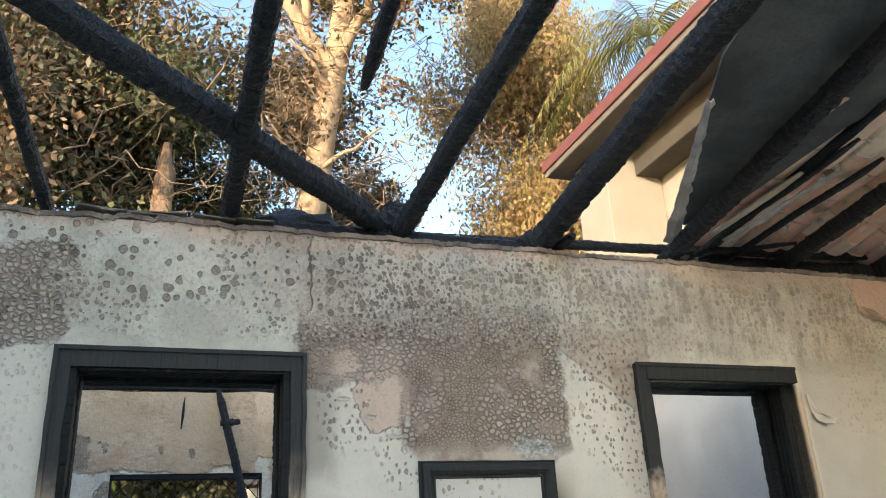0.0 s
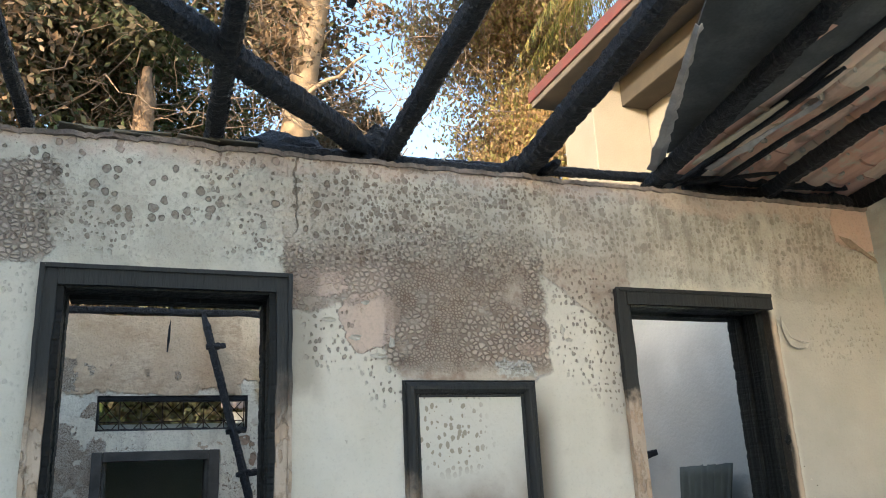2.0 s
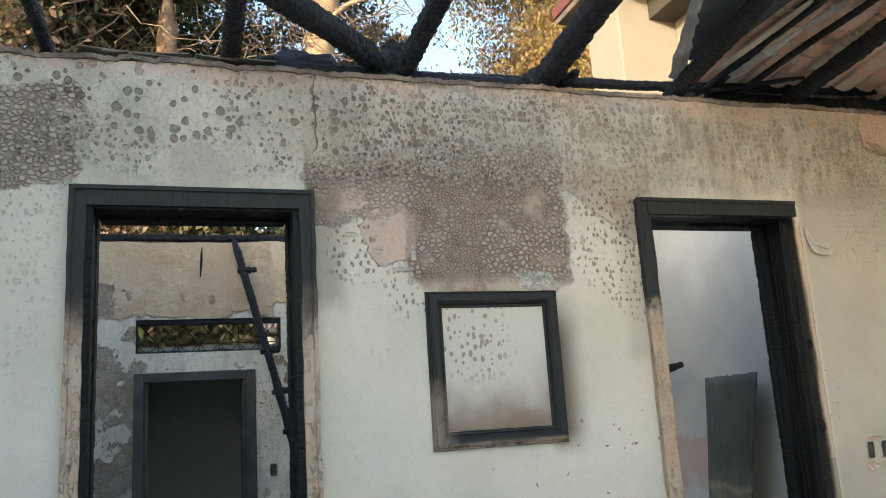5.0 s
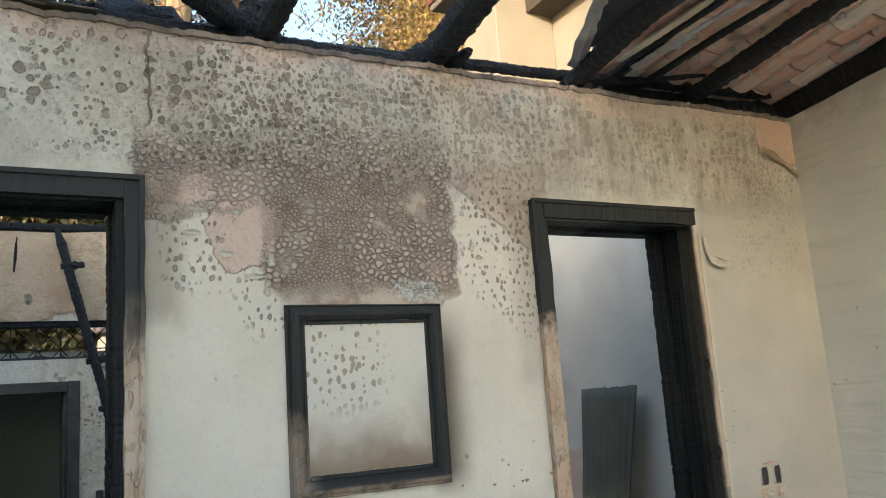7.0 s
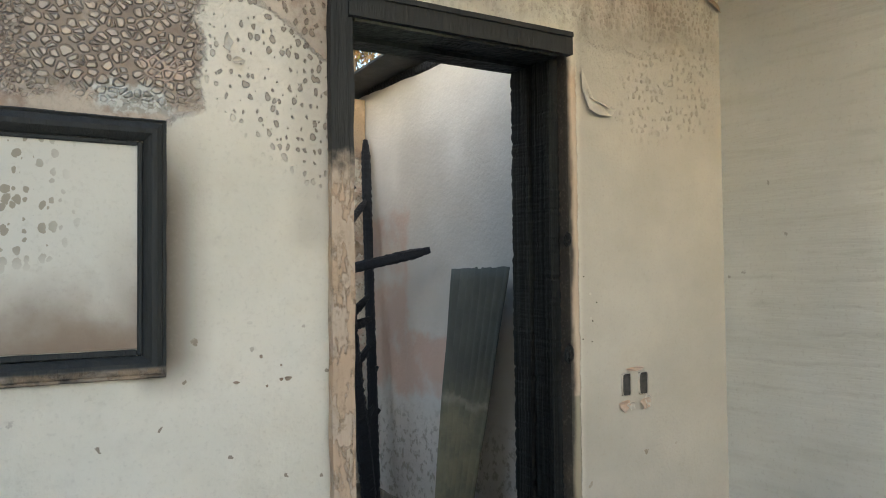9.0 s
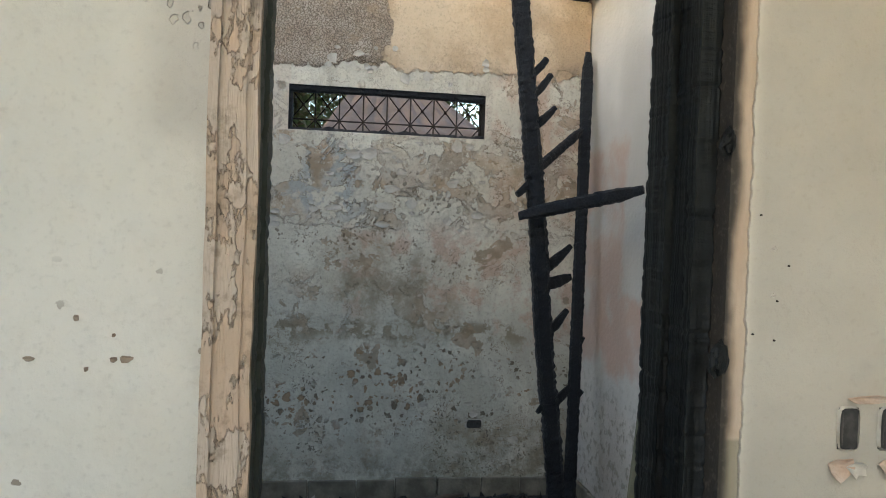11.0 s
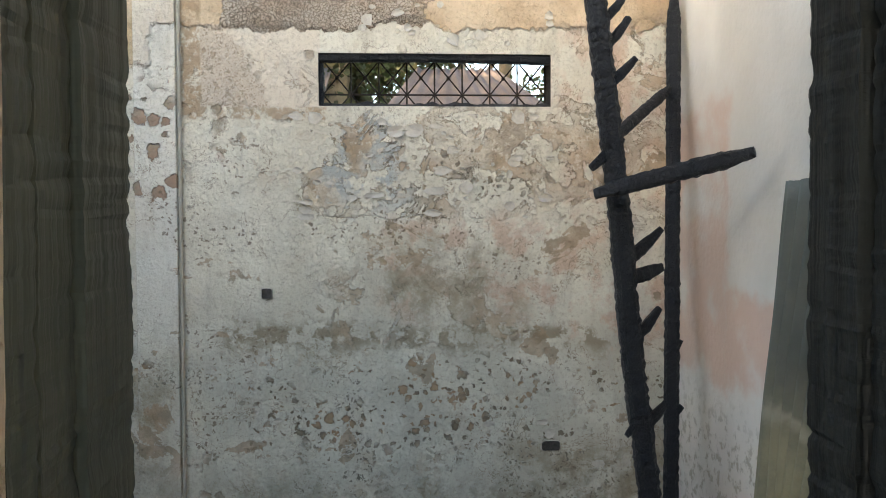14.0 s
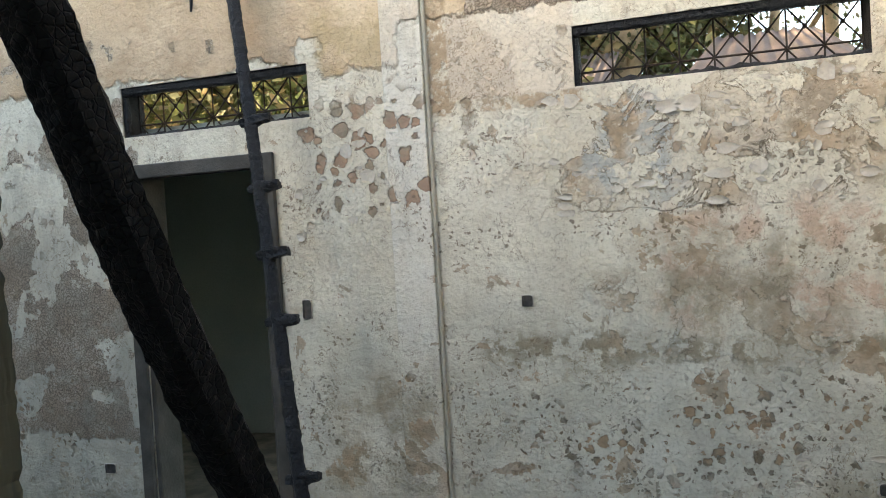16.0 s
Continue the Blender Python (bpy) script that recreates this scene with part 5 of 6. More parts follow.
# ---- charred timbers fallen into the back room ----
lean = thing("leaning_rafters", "two charred rafters with broken battens leaning in the corner", "rafters")
beam("rafter", (5.10, 6.48, 0.0), (4.735, 6.52, 3.45), 0.115, 0.10, 2.2, parent=lean)
beam("rafter", (5.21, 6.62, 0.0), (5.40, 7.13, 2.94), 0.075, 0.07, 3.3, parent=lean)
for i, (a, b, w) in enumerate((
    ((4.79, 6.43, 1.835), (5.346, 6.03, 2.0), 0.075), ((4.86, 6.52, 2.06), (5.34, 7.02, 2.43), 0.055), ((4.93, 6.5, 1.50), (5.14, 6.56, 1.68), 0.06),
    ((4.94, 6.5, 1.44), (5.14, 6.56, 1.51), 0.07), ((4.97, 6.5, 1.14), (5.125, 6.54, 1.31), 0.055), ((4.85, 6.5, 2.50), (4.97, 6.52, 2.66), 0.05),
    ((4.84, 6.5, 2.30), (5.01, 6.53, 2.47), 0.05), ((4.84, 6.5, 2.62), (4.94, 6.5, 2.74), 0.05), ((4.78, 6.47, 1.96), (4.90, 6.5, 2.06), 0.06),
    ((5.02, 6.5, 0.74), (5.16, 6.55, 0.86), 0.06), ((4.95, 6.47, 0.72), (5.03, 6.5, 0.80), 0.05), ((5.24, 6.75, 0.72), (5.30, 6.72, 0.80), 0.05),
    ((5.27, 6.8, 1.0), (5.32, 6.78, 1.12), 0.03))):
    beam("batten", a, b, w * 0.8, w, i + 0.7, parent=lean, rough=0.16)
pole = thing("leaning_pole", "thin charred pole with burnt stubs leaning on the wall", "pole")
beam("shaft", (2.46, 6.29, 0.0), (1.68, 7.15, 3.32), 0.06, 0.06, 6.2, parent=pole)
for i, z in enumerate((2.30, 1.96, 1.64, 1.33, 0.66, 3.02)):
    f = z / 3.32
    x, y = 2.455 + (1.69 - 2.455) * f, 6.29 + (7.15 - 6.29) * f
    beam("stub", (x - 0.06, y, z), (x + 0.10, y + 0.01, z + 0.02), 0.075, 0.07, 20 + i, parent=pole, rough=0.35)
# its own char: smoother, and darkened because the beam stands against the light
fallen = beam("fallen_beam", (3.185, 5.349, 0.0), (2.915, 3.95, 3.15), 0.108, 0.10, 7.7, "thick charred beam leaning across the room", "beam", mat=char_material("smooth_backlit_char", 0.55, 0.004, 0.08), crack_depth=0.2, sag=(-0.022, -0.008, 0.0), rough=0.12)

# ---- back room, small structure ----
pil = part("pilaster", box_bm(2.515, 2.735, YB0 - 0.022, YB0 - 0.002, 0.0, 3.30, 0.004), FAR)
tagged(pil, "shallow plaster pier on the stained wall", "pilaster", kind="structure")
cond = link("conduit", *tube([(2.752, YB0 - 0.012, z) for z in np.linspace(0.0, 3.32, 20)], [0.011] * 20, 8), plain("grimy_pipe", (0.46, 0.43, 0.36), (0.34, 0.315, 0.255), 8.0, 0.7))
tagged(cond, "thin grimy pipe running up the wall", "pipe")
base = thing("baseboard", "stained cement skirting along the wall foot", "skirting", kind="structure")
rnd = random.Random(9)
x = 1.80
while x < 5.45:
    w = min(rnd.uniform(0.22, 0.34), 5.45 - x)
    if w > 0.03:
        bm = box_bm(x + 0.003, x + w - 0.003, YB0 - 0.028, YB0 - 0.002, 0.0, 0.125 + rnd.uniform(-0.006, 0.006), 0.005)
        part("skirting_tile", bm, CEMENT, base)
    x += w
y = 3.83
while y < YB0 - 0.04:
    w = min(rnd.uniform(0.28, 0.42), YB0 - 0.035 - y)
    part("skirting_tile", box_bm(5.425, 5.452, y + 0.003, y + w - 0.003, 0.0, 0.115 + rnd.uniform(-0.005, 0.005), 0.005), CEMENT, base)
    y += w

IRON = plain("rusty_black_iron", (0.03, 0.024, 0.02), (0.05, 0.035, 0.025), 20.0, 0.7, 0.4)


def transom(name, x0, x1, z0, z1, bays, seed):
    e = thing(name, "high transom opening with black iron lattice grille", "window", "transom windows", kind="structure")
    y = YB0 + 0.15
    rng = random.Random(seed)
    r = 0.0045
    zb = z0 + 0.085
    grille = link("grille", *tube([(x0 + 0.01, y, z1 - 0.012), (x1 - 0.01, y, z1 - 0.012)], [r * 1.2] * 2, 6), IRON, e, "black iron lattice")
    for z in (zb, z0 + 0.02):
        link("rail", *tube([(x0 + 0.01, y, z), (x1 - 0.01, y, z)], [r * 1.2] * 2, 6), IRON, grille)
    w = (x1 - x0 - 0.02) / bays
    for i in range(bays + 1):
        x = x0 + 0.01 + w * i
        link("bar", *tube([(x, y, z0 + 0.005), (x, y, z1 - 0.005)], [r] * 2, 6), IRON, grille)
    for i in range(bays):
        a, b = x0 + 0.01 + w * i, x0 + 0.01 + w * (i + 1)
        link("diagonal", *tube([(a, y + 0.006, zb), (b, y + 0.006, z1 - 0.012)], [r] * 2, 6), IRON, grille)
        link("diagonal", *tube([(a, y - 0.006, z1 - 0.012), (b, y - 0.006, zb)], [r] * 2, 6), IRON, grille)
        link("diagonal", *tube([(a, y + 0.006, zb), (a + w * 0.42, y + 0.006, z0 + 0.01)], [r] * 2, 6), IRON, grille)
        link("diagonal", *tube([(b, y - 0.006, zb), (b - w * 0.42, y - 0.006, z0 + 0.01)], [r] * 2, 6), IRON, grille)
        bm = bmesh.new()
        bmesh.ops.create_icosphere(bm, subdivisions=1, radius=0.013, matrix=Matrix.Translation(((a + b) / 2, y, (zb + z1 - 0.012) / 2)) @ Matrix.Diagonal((1, 0.6, 1, 1)))
        part("rosette", bm, IRON, grille)
    beam("head_board", (x0 - 0.015, YB0 + 0.035, z1 - 0.022), (x1 + 0.01, YB0 + 0.035, z1 - 0.022), 0.05, 0.05, seed + 0.4, parent=e, ends=False, crack_depth=0.4)
    beam("side_board", (x0 + 0.012, YB0 + 0.03, z0 + 0.004), (x0 + 0.012, YB0 + 0.03, z1 - 0.05), 0.036, 0.05, seed + 2.4, parent=e, rough=0.3)
    # rubble burnt onto the sill
    v, f = [], []
    n = 60
    for i in range(n + 1):
        x = x0 + 0.004 + (x1 - x0 - 0.008) * i / n
        h = 0.018 + 0.03 * abs(noise.noise((x * 6, seed, 0))) + 0.012 * noise.noise((x * 25, seed, 2))
        v += [(x, YB0 + 0.02, z0 + 0.002), (x, YB0 + 0.05, z0 + max(0.006, h)), (x, YB1 - 0.06, z0 + max(0.006, h * 1.1)), (x, YB1 - 0.02, z0 + 0.002)]
    for i in range(n):
        for j in range(3):
            a = 4 * i + j
            f.append((a, a + 4, a + 5, a + 1))
    link("sill_rubble", v, f, ASH, e, "black cinders heaped on the sill")
    return e


transom("window_2", 0.88, 2.08, 2.35, 2.635, 7, 1)
transom("window_3", 3.485, 4.75, 2.35, 2.635, 8, 2)

# frame of the far doorway
e = thing("door_3", "sooty wooden frame of the far doorway", "door frame", kind="structure")
GREYWOOD = plain("sooty_grey_wood", (0.085, 0.082, 0.072), (0.035, 0.034, 0.03), 5.0, 0.75, 0, 0.006)
for nm, b in (("side_casing", (0.875, 0.955, 0.0, 2.185)), ("side_casing", (1.775, 1.86, 0.0, 2.185)), ("head_casing", (0.957, 1.773, 2.105, 2.185))):
    part(nm, box_bm(b[0], b[1], YB0 - 0.03, YB0 - 0.002, b[2], b[3], 0.006), GREYWOOD, e)
for nm, b in (("jamb", (0.952, 0.985, 0.0, 2.118)), ("jamb", (1.745, 1.778, 0.0, 2.118))):
    part(nm, box_bm(b[0], b[1], YB0 + 0.002, YB1 + 0.01, b[2], b[3], 0.006), GREYWOOD, e)

# corrugated sheet against the right wall
def sheet_material():
    n = Nodes("mossy_corrugated_sheet", 0.7)
    w = n.split(n.warp(4.0, 0.12, 5.0))
    c = n.mix(n.noise(6.0, 5), (0.055, 0.068, 0.06), (0.125, 0.135, 0.115))
    low = n.mix(n.noise(14.0, 5), (0.20, 0.195, 0.125), (0.31, 0.295, 0.19))
    c = n.mix(n.times(n.ramp(w[2], 1.25, 0.85, 0.0, 1.0), n.ramp(n.noise(5.0, 6.0, 0.65), 0.3, 0.6, 0.5, 1.0)), c, low)
    c = n.mix(n.times(n.ramp(n.m("ABSOLUTE", n.m("SUBTRACT", w[2], 1.02)), 0.0, 0.05, 1.0, 0.0), 0.4), c, (0.45, 0.44, 0.34))
    return n.done(c, n.noise(40, 5), 0.004)


v, f = [], []
N, M = 56, 24
for i in range(N + 1):
    for j in range(M + 1):
        s, t = i / N, j / M
        lo = Vector((5.15, 5.76, 0.01)).lerp(Vector((5.17, 5.40, 0.01)), s)
        hi = Vector((5.30, 5.70, 1.86)).lerp(Vector((5.30, 5.055, 1.86)), s)
        p = lo.lerp(hi, t)
        p.x += 0.020 * math.sin(s * 2 * math.pi * 8) + 0.02 * noise.noise((s * 2, t * 3, 4))
        if j == M:
            p.z += 0.012 * noise.noise((s * 13, 0, 1))
        v.append(p)
for i in range(N):
    for j in range(M):
        a = i * (M + 1) + j
        f.append((a, a + M + 1, a + M + 2, a + 1))
sheet = link("corrugated_sheet", v, f, sheet_material(), smooth=True)
tagged(sheet, "grey-green corrugated roofing sheet leaning on the wall", "roofing sheet")
md = sheet.modifiers.new("thick", "SOLIDIFY")
md.thickness = 0.006

# ---- holes for switches and sockets ----
DARKBOX = plain("dark_metal_box", (0.05, 0.05, 0.045), (0.12, 0.11, 0.10), 30.0, 0.6, 0.5)
PAPER = plain("peeled_paint_film", (0.56, 0.40, 0.29), (0.60, 0.50, 0.40), 12.0, 0.85)
RIMP = plain("broken_plaster_rim", (0.60, 0.57, 0.50), (0.40, 0.36, 0.29), 20.0, 0.9)


def wall_box(name, x, z, w, h, y, label, mat=DARKBOX):
    """A small metal box let into the wall: a shallow open tray with a broken rim."""
    e = thing(name, label, "wall box", "empty wall boxes")
    part("back", box_bm(x - w / 2, x + w / 2, y - 0.004, y - 0.002, z - h / 2, z + h / 2), plain_black, e)
    bm = bmesh.new()
    n = 24
    inner, outer = [], []
    for i in range(n):
        a = 2 * math.pi * i / n
        c, s_ = math.cos(a), math.sin(a)
        r = (abs(c) ** 6 + abs(s_) ** 6) ** (-1 / 6)
        k = 1.16 + 0.16 * noise.noise((c * 2 + x * 9, s_ * 2, z))
        inner.append(bm.verts.new((x + w / 2 * r * c, y - 0.010, z + h / 2 * r * s_)))
        outer.append(bm.verts.new((x + w / 2 * r * c * k, y - 0.001, z + h / 2 * r * s_ * (1 + (k - 1) * 0.6))))
    for i in range(n):
        bm.faces.new((inner[i], inner[(i + 1) % n], outer[(i + 1) % n], outer[i]))
    part("rim", bm, RIMP, e, "broken plaster rim")
    part("bracket", box_bm(x - w * 0.42, x - w * 0.30, y - 0.009, y - 0.005, z - h * 0.4, z + h * 0.4, 0.001), mat, e)
    return e


plain_black = plain("box_inside", (0.03, 0.03, 0.028), (0.07, 0.065, 0.06), 40.0, 0.7)
wall_box("switch_box", 4.662, 1.372, 0.045, 0.085, YA0, "empty metal switch box with torn paint")
wall_box("switch_box", 4.755, 1.372, 0.045, 0.085, YA0, "empty metal switch box with torn paint")
wall_box("switch_box", 2.0, 1.33, 0.055, 0.10, YB0, "empty metal switch box in stained plaster")
wall_box("socket_box", 4.741, 0.478, 0.10, 0.055, YB0, "empty socket box low in the stained wall")
wall_box("socket_box", 0.62, 0.42, 0.08, 0.055, YB0, "empty socket box beside the far doorway")
wall_box("wall_hole", 3.195, 1.34, 0.055, 0.055, YB0, "round hole broken in the plaster")


def flap(name, pts, curl, mat, label, category="paint flake", group=""):
    """A piece of paint film that has come off and curls away from the wall; pts go round it, on the wall, in x and z."""
    cx, cz = sum(p[0] for p in pts) / len(pts), sum(p[1] for p in pts) / len(pts)
    y = pts[0][2]
    verts, faces = [(cx, y - curl * 0.35, cz)], []
    k = 3
    ring = []
    for j in range(1, k + 1):
        for i, p in enumerate(pts):
            s = j / k
            lift = curl * (0.35 + 0.65 * s * s * (0.5 + 0.5 * math.sin(i * 1.7 + cx * 9)))
            verts.append((cx + (p[0] - cx) * s, y - max(0.002, lift), cz + (p[1] - cz) * s))
    n = len(pts)
    for i in range(n):
        faces.append((0, 1 + i, 1 + (i + 1) % n))
        for j in range(k - 1):
            a, b = 1 + j * n + i, 1 + j * n + (i + 1) % n
            faces.append((a, a + n, b + n, b))
    ob = link(name, verts, faces, mat)
    md = ob.modifiers.new("thick", "SOLIDIFY")
    md.thickness = 0.0015
    return tagged(ob, label, category, group)


def ragged(x, z, rx, rz, y, seed, n=9):
    r = random.Random(seed)
    return [(x + rx * math.cos(2 * math.pi * i / n) * r.uniform(0.6, 1.15), z + rz * math.sin(2 * math.pi * i / n) * r.uniform(0.6, 1.15), y) for i in range(n)]


# brown of curled paint, darkened for the shadow along a torn edge
CURL = plain("shaded_brown_paint_edge", (0.24, 0.17, 0.11), (0.42, 0.33, 0.24), 14.0, 0.85)
FILM = plain("cream_paint_film", (0.62, 0.59, 0.51), (0.52, 0.48, 0.40), 14.0, 0.8)
flap("paint_flake", [(4.97, 3.11, YA0), (5.06, 3.045, YA0), (5.12, 3.035, YA0), (5.17, 2.995, YA0), (5.255, 2.95, YA0), (5.26, 2.985, YA0), (5.17, 3.03, YA0), (5.06, 3.09, YA0)], 0.03, CURL, "torn edge of cream paint in the wall corner", group="paint flakes")
flap("paint_flake", [(4.435, 2.60, YA0), (4.455, 2.58, YA0), (4.48, 2.49, YA0), (4.57, 2.455, YA0), (4.62, 2.46, YA0), (4.60, 2.43, YA0), (4.52, 2.425, YA0), (4.465, 2.44, YA0), (4.445, 2.52, YA0)], 0.035, FILM, "curled strip of paint beside the burnt frame", group="paint flakes")
for i, (x, z, a, b) in enumerate(((1.90, 2.52, 0.035, 0.012), (2.02, 2.44, 0.035, 0.014), (2.12, 2.36, 0.04, 0.012), (2.19, 2.42, 0.014, 0.03), (2.17, 2.30, 0.016, 0.018), (2.07, 2.60, 0.02, 0.01), (3.07, 2.50, 0.014, 0.03), (3.10, 2.45, 0.025, 0.012), (4.652, 1.292, 0.038, 0.030), (4.762, 1.29, 0.036, 0.030), (4.705, 1.432, 0.06, 0.010), (4.682, 1.288, 0.026, 0.018), (4.775, 1.30, 0.02, 0.03))):
    flap("paint_flake", ragged(x, z, a, b, YA0, i), 0.022, (FILM if i > 10 else PAPER) if i > 7 else FILM, "curled flake of paint hanging off the wall", group="paint flakes")
rnd = random.Random(33)
for i in range(34):
    # coats lifting off under the grille
    x, z = rnd.uniform(3.35, 4.85), rnd.uniform(1.74, 2.33)
    s = rnd.uniform(0.012, 0.05)
    flap("plaster_flake", ragged(x, z, s * rnd.uniform(0.7, 1.5), s * rnd.uniform(0.35, 1.0), YB0, 150 + i, 8), rnd.uniform(0.006, 0.022), FILM, "loose flake on the old plaster", "plaster flake", "plaster flakes")
rnd = random.Random(21)
for i in range(46):
    x, z = rnd.choice(((rnd.uniform(3.4, 4.7), rnd.uniform(1.9, 2.3)), (rnd.uniform(3.0, 5.2), rnd.uniform(0.25, 1.0)), (rnd.uniform(1.95, 2.5), rnd.uniform(1.7, 2.3)), (rnd.uniform(3.6, 5.0), rnd.uniform(2.65, 2.9))))
    s = rnd.uniform(0.012, 0.045)
    flap("plaster_flake", ragged(x, z, s, s * rnd.uniform(0.5, 1.1), YB0, 50 + i, 7), rnd.uniform(0.008, 0.02), FILM, "loose flake on the old plaster", "plaster flake", "plaster flakes")
for i, (x, z, a, b) in enumerate(((3.257, 1.503, 0.014, 0.006), (3.235, 1.502, 0.007, 0.005), (3.097, 1.503, 0.010, 0.004), (3.172, 1.574, 0.005, 0.005), (3.235, 1.545, 0.004, 0.003), (3.19, 1.485, 0.005, 0.004), (4.482, 1.734, 0.006, 0.005), (4.483, 1.64, 0.006, 0.005))):
    flap("paint_chip", ragged(x, z, a, b, YA0, 400 + i), 0.006, CURL if i < 6 else FILM, "small chip broken in the painted wall", "paint chip", "paint chips")
# nails and pin
for x, z in ((4.493, 1.629), (4.443, 1.562), (4.515, 1.70), (4.49, 1.55), (4.45, 1.80)):
    bm = bmesh.new()
    bmesh.ops.create_cone(bm, cap_ends=True, segments=8, radius1=0.0022, radius2=0.0018, depth=0.004, matrix=Matrix.Translation((x, YA0 - 0.002, z)) @ Matrix.Rotation(radians(90), 4, "X"))
    tagged(part("nail", bm, IRON), "rusty nail head in the painted wall", "nail", "nails")
pin = beam("plaster_stub", (2.53, 3.62, 3.28), (2.525, 3.62, 3.40), 0.03, 0.03, 3, "pale stub standing on the wall top", "stub", mat=RIMP, rough=0.05)

# ---- on top of the wall ----
rnd = random.Random(5)
for i in range(16):
    x = rnd.uniform(-0.6, 5.0)
    l = rnd.uniform(0.15, 0.5)
    beam("charred_splinter", (x, 3.60 + rnd.uniform(-0.02, 0.12), 3.315), (x + l, 3.60 + rnd.uniform(-0.02, 0.12), 3.325 + rnd.uniform(0, 0.03)), 0.05, rnd.uniform(0.02, 0.05), i, "burnt timber splinter lying on the wall top", "splinter", group="splinters", rough=0.25)
for i in range(7):
    x = rnd.uniform(0.3, 1.5)
    l = rnd.uniform(0.12, 0.34)
    o = part("mortar_strip", box_bm(-l / 2, l / 2, -0.05, 0.05, 0, 0.008, 0.002), CEMENT)
    o.matrix_basis = pose(x, 3.575, 3.318 + 0.003 * i, rnd.uniform(-5, 5), rnd.uniform(-2, 2), rnd.uniform(-9, 9))
    tagged(o, "thin broken mortar strip on the wall top", "mortar strip", "mortar strips")
v, f = [], []
n = 500
for i in range(n + 1):
    x = -2.2 + 7.48 * i / n
    o = 0.016 * noise.noise((x * 7, 2, 0)) + 0.014 * noise.noise((x * 31, 5, 0))
    h = 3.295 + 0.02 * noise.noise((x * 2.3, 1.0, 0)) + 0.012 * noise.noise((x * 11, 9, 0)) + 0.010 * noise.noise((x * 43, 3, 0))
    v += [(x, YA0 - 0.012 + o, h - 0.008), (x, YA0 - 0.014 + o, h + 0.014), (x, YA0 + 0.14, h + 0.03 + 0.02 * noise.noise((x * 6, 4, 0))), (x, YA1 + 0.01, h + 0.012), (x, YA1 + 0.01, h - 0.008)]
for i in range(n):
    for j in range(5):
        a, b = 5 * i + j, 5 * i + (j + 1) % 5
        f.append((a, a + 5, b + 5, b))
cap = link("wall_cap", v, f, plain("scorched_mortar", (0.33, 0.265, 0.215), (0.12, 0.10, 0.085), 7.0, 0.95, 0, 0.01))
tagged(cap, "ragged scorched mortar along the wall top", "wall cap", kind="structure")
lump = bmesh.new()
bmesh.ops.create_icosphere(lump, subdivisions=3, radius=1.0)
for v in lump.verts:
    v.co = Vector((v.co.x * 0.27, v.co.y * 0.10, v.co.z * 0.10)) * (1 + 0.35 * noise.noise(v.co * 2.2))
o = part("charred_lump", lump, CHAR)
o.matrix_basis = pose(1.72, 3.70, 3.37)
tagged(o, "burnt lump of roofing on the wall top", "debris")

# charred remains on the far wall top
beam("charred_beam", (3.2, 7.28, 3.31), (4.42, 7.34, 3.46), 0.09, 0.08, 1.1, "burnt beam lying on the far wall top", "beam")
o = part("charred_sheet", box_bm(5.16, 5.62, 6.3, 7.45, 0.0, 0.02), SHEET)
o.matrix_basis = pose(0, 0, 3.36) @ pose(0, 7.3, 0, -4, 0, 0) @ pose(0, -7.3, 0)
tagged(o, "blackened roofing sheet over the room corner", "roofing sheet")
beam("charred_beam", (5.5, 7.3, 3.36), (5.5, 4.2, 3.40), 0.10, 0.08, 5.5, "burnt plate along the right wall top", "beam")
beam("hanging_lath", (1.42, 7.235, 3.40), (1.40, 7.20, 3.0), 0.02, 0.02, 3.6, "burnt lath hanging from the roof edge", "lath")
beam("charred_plate", (-0.4, 7.25, 3.36), (2.3, 7.25, 3.35), 0.06, 0.06, 3.9, "burnt plate on the far wall top", "beam")

# ---- debris on the floor ----
rnd = random.Random(12)
vs, fs = [], []
for i in range(2600):
    x, y = rnd.uniform(-1.5, 5.4), rnd.uniform(3.9, 7.15)
    if rnd.random() < 0.25:
        x, y = rnd.uniform(2.8, 5.4), rnd.uniform(5.4, 7.15)
    s = rnd.uniform(0.008, 0.04)
    m = pose(x, y, s * 0.4, rnd.uniform(0, 360), rnd.uniform(0, 360), rnd.uniform(0, 360)) @ Matrix.Diagonal((s * rnd.uniform(0.6, 2.5), s, s * rnd.uniform(0.3, 0.9), 1))
    k = len(vs)
    vs += [m @ Vector(c) for c in ((1, 0, 0), (-1, 0.1, 0), (0, 1, 0.1), (0.1, -1, 0), (0, 0, 1), (0, 0.1, -1))]
    fs += [(k + a, k + b, k + c) for a, b, c in ((0, 2, 4), (2, 1, 4), (1, 3, 4), (3, 0, 4), (2, 0, 5), (1, 2, 5), (3, 1, 5), (0, 3, 5))]


def rubble_material():
    n = Nodes("cinder_rubble", 0.85)
    c = n.mix(n.ramp(n.island, 0.955, 0.965), n.mix(n.island, (0.010, 0.010, 0.010), (0.035, 0.033, 0.03)), (0.42, 0.39, 0.33))
    return n.done(c, n.noise(60, 4), 0.006)


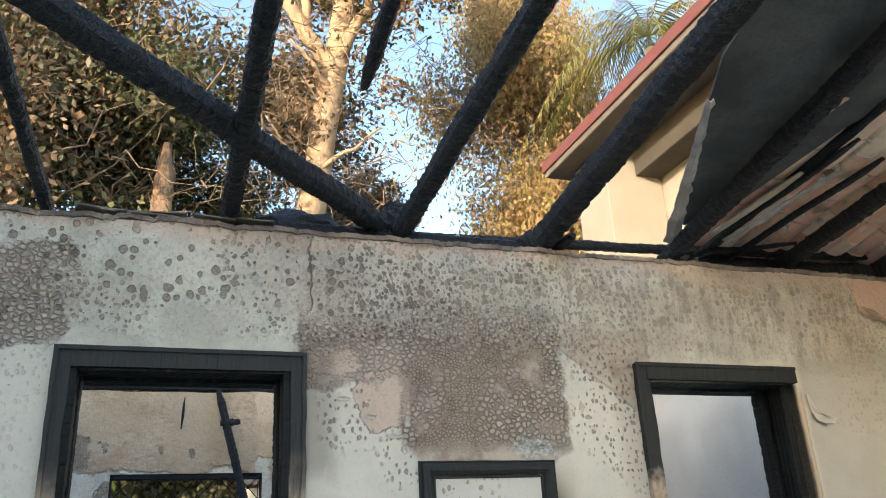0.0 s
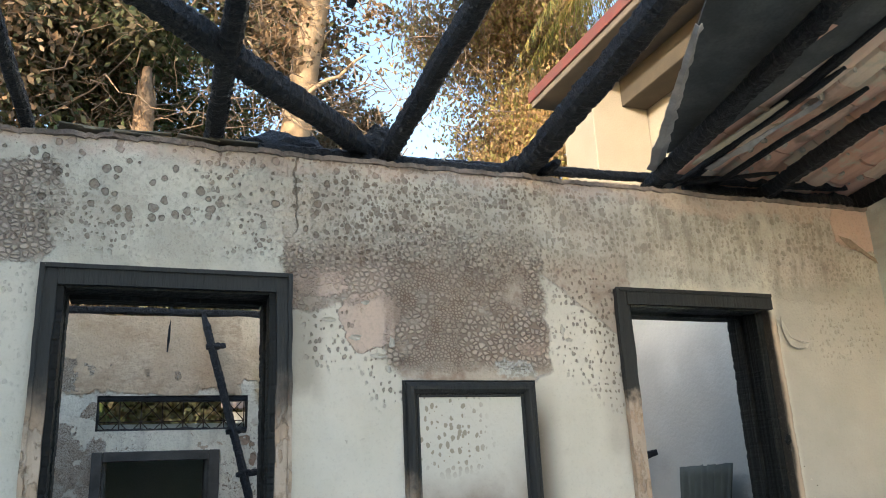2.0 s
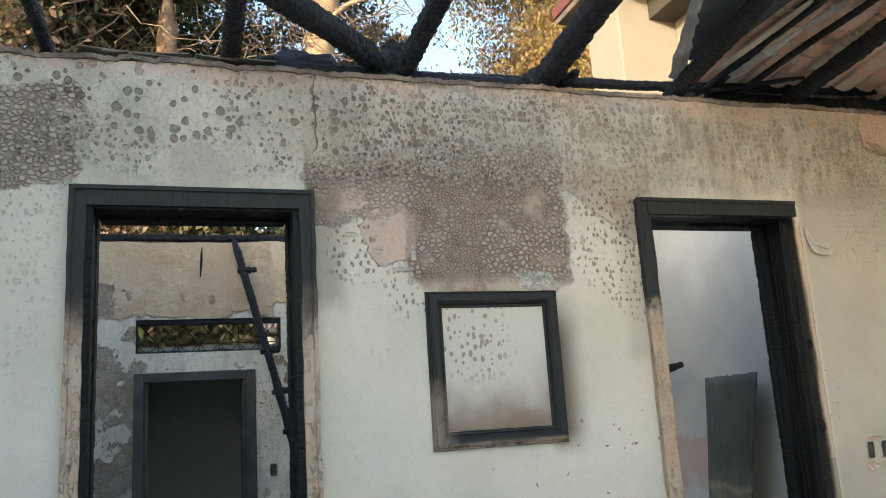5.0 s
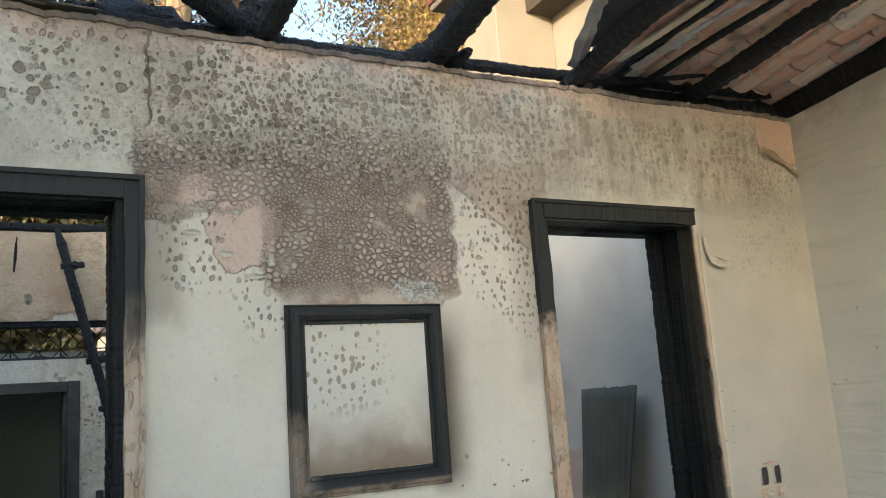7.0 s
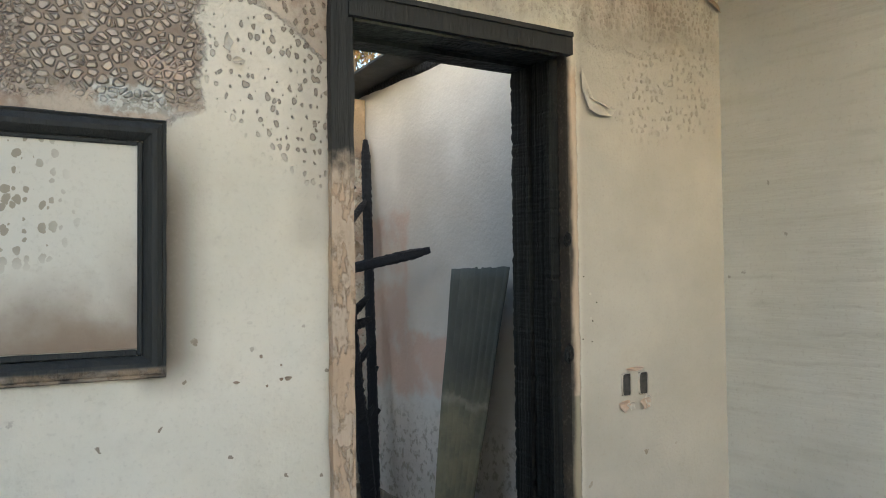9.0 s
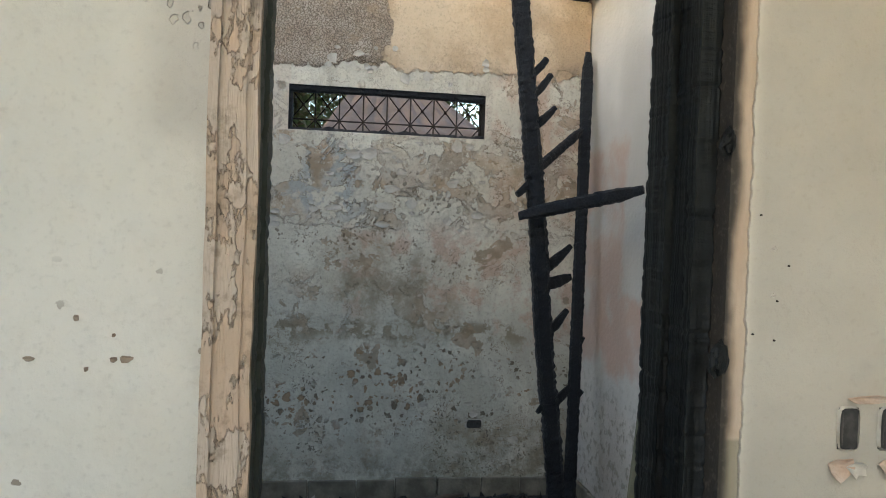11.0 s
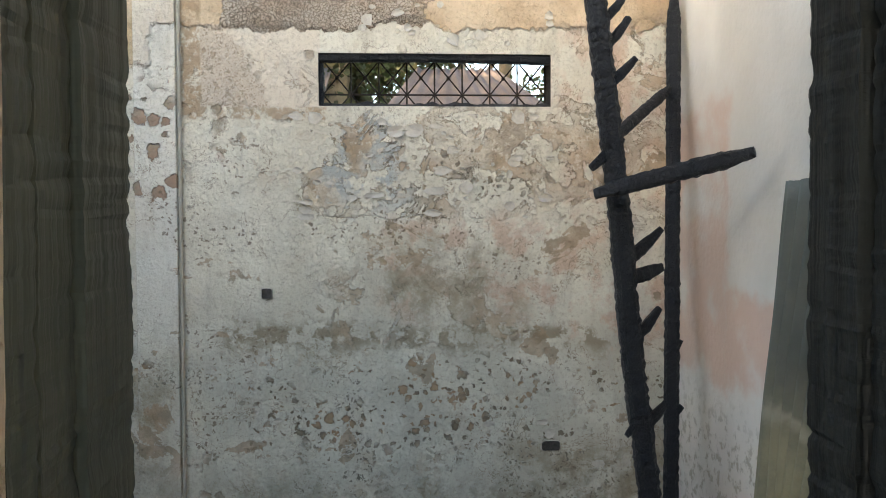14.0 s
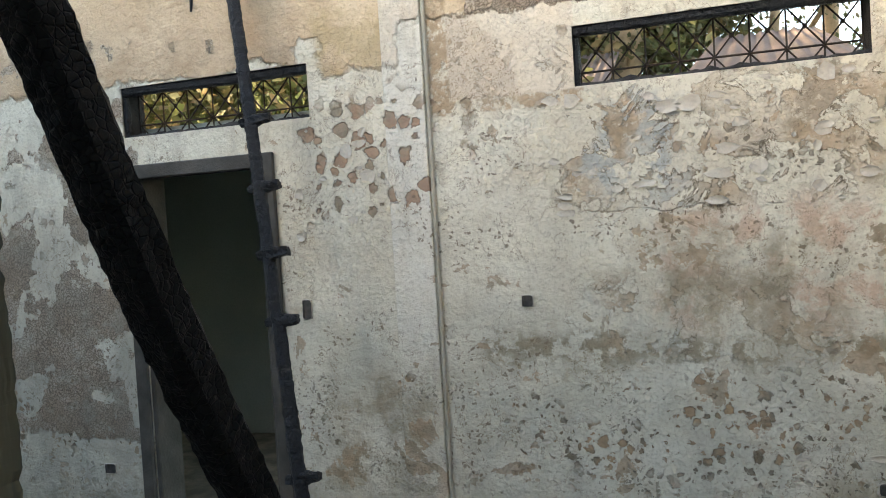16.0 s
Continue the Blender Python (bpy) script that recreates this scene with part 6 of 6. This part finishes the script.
rub = link("cinders", vs, fs, rubble_material())
tagged(rub, "black cinders and pale plaster bits over the floor", "debris", kind="stuff")
for i in range(14):
    x, y, a = rnd.uniform(2.4, 5.0), rnd.uniform(5.3, 6.9), rnd.uniform(-0.6, 0.6)
    l = rnd.uniform(0.5, 1.4)
    beam("charred_board", (x, y, 0.03), (x + l * math.cos(a) * 0.7, y + l * math.sin(a), 0.05), 0.045, 0.02, 30 + i, "burnt roof board lying in the ash", "board", group="burnt boards", rough=0.15)
LATH = plain("scorched_lath", (0.16, 0.11, 0.07), (0.05, 0.04, 0.03), 9.0, 0.8)
beam("scorched_lath", (2.7, 6.35, 0.07), (4.6, 7.1, 0.05), 0.05, 0.025, 3.1, "scorched pale lath lying along the wall foot", "lath", mat=LATH, rough=0.05)
beam("scorched_lath", (2.9, 6.15, 0.05), (3.6, 6.05, 0.05), 0.12, 0.03, 4.1, "grey weathered board in the ash", "lath", mat=GREYWOOD, rough=0.05)

# ---- beyond the far wall ----
ROOFING = plain("weathered_fibre_roofing", (0.20, 0.16, 0.14), (0.15, 0.12, 0.105), 3.0, 0.9, 0, 0.004)


def corrugated(name, corners, waves, label):
    a, b, c, d = (Vector(p) for p in corners)
    v, f = [], []
    N, M = waves * 6, 6
    for i in range(N + 1):
        for j in range(M + 1):
            s, t = i / N, j / M
            p = a.lerp(b, s).lerp(d.lerp(c, s), t)
            p.z += 0.016 * math.sin(s * waves * 2 * math.pi)
            v.append(p)
    for i in range(N):
        for j in range(M):
            k = i * (M + 1) + j
            f.append((k, k + M + 1, k + M + 2, k + 1))
    e = thing(name, label, "shed")
    ob = link("roof", v, f, ROOFING, e, smooth=True)
    ob.modifiers.new("thick", "SOLIDIFY").thickness = 0.02
    xs, ys = [p[0] for p in corners], [p[1] for p in corners]
    part("wall", box_bm(min(xs) + 0.15, max(xs) - 0.15, min(ys) + 0.15, max(ys) - 0.15, 0, min(p[2] for p in corners) - 0.05), PLASTER, e)
    return e


corrugated("shed", ((3.75, 11.2, 2.80), (5.75, 11.2, 2.80), (5.3, 13.4, 3.75), (4.25, 13.4, 3.75)), 9, "outbuilding with weathered corrugated roof")
corrugated("shed", ((2.3, 11.6, 3.0), (3.15, 11.6, 3.0), (3.15, 13.2, 3.7), (2.4, 13.2, 3.7)), 9, "low outbuilding with corrugated roof")
for i, (x, y, h, m) in enumerate(((3.0, 15.5, 5.5, LEAF_G), (0.8, 13.5, 5.0, LEAF_G), (-1.4, 12.5, 5.4, LEAF_G), (-3.6, 12.8, 6.0, LEAF_G), (-6.0, 12.0, 6.5, LEAF_G), (5.4, 19.5, 4.6, LEAF_G))):
    tree("tree", "dense green tree behind the house", (x, y, 0), (x, y, h), 0.16, 1.9, 170, 130, 0.13, m, 11 + i, low=0.2)

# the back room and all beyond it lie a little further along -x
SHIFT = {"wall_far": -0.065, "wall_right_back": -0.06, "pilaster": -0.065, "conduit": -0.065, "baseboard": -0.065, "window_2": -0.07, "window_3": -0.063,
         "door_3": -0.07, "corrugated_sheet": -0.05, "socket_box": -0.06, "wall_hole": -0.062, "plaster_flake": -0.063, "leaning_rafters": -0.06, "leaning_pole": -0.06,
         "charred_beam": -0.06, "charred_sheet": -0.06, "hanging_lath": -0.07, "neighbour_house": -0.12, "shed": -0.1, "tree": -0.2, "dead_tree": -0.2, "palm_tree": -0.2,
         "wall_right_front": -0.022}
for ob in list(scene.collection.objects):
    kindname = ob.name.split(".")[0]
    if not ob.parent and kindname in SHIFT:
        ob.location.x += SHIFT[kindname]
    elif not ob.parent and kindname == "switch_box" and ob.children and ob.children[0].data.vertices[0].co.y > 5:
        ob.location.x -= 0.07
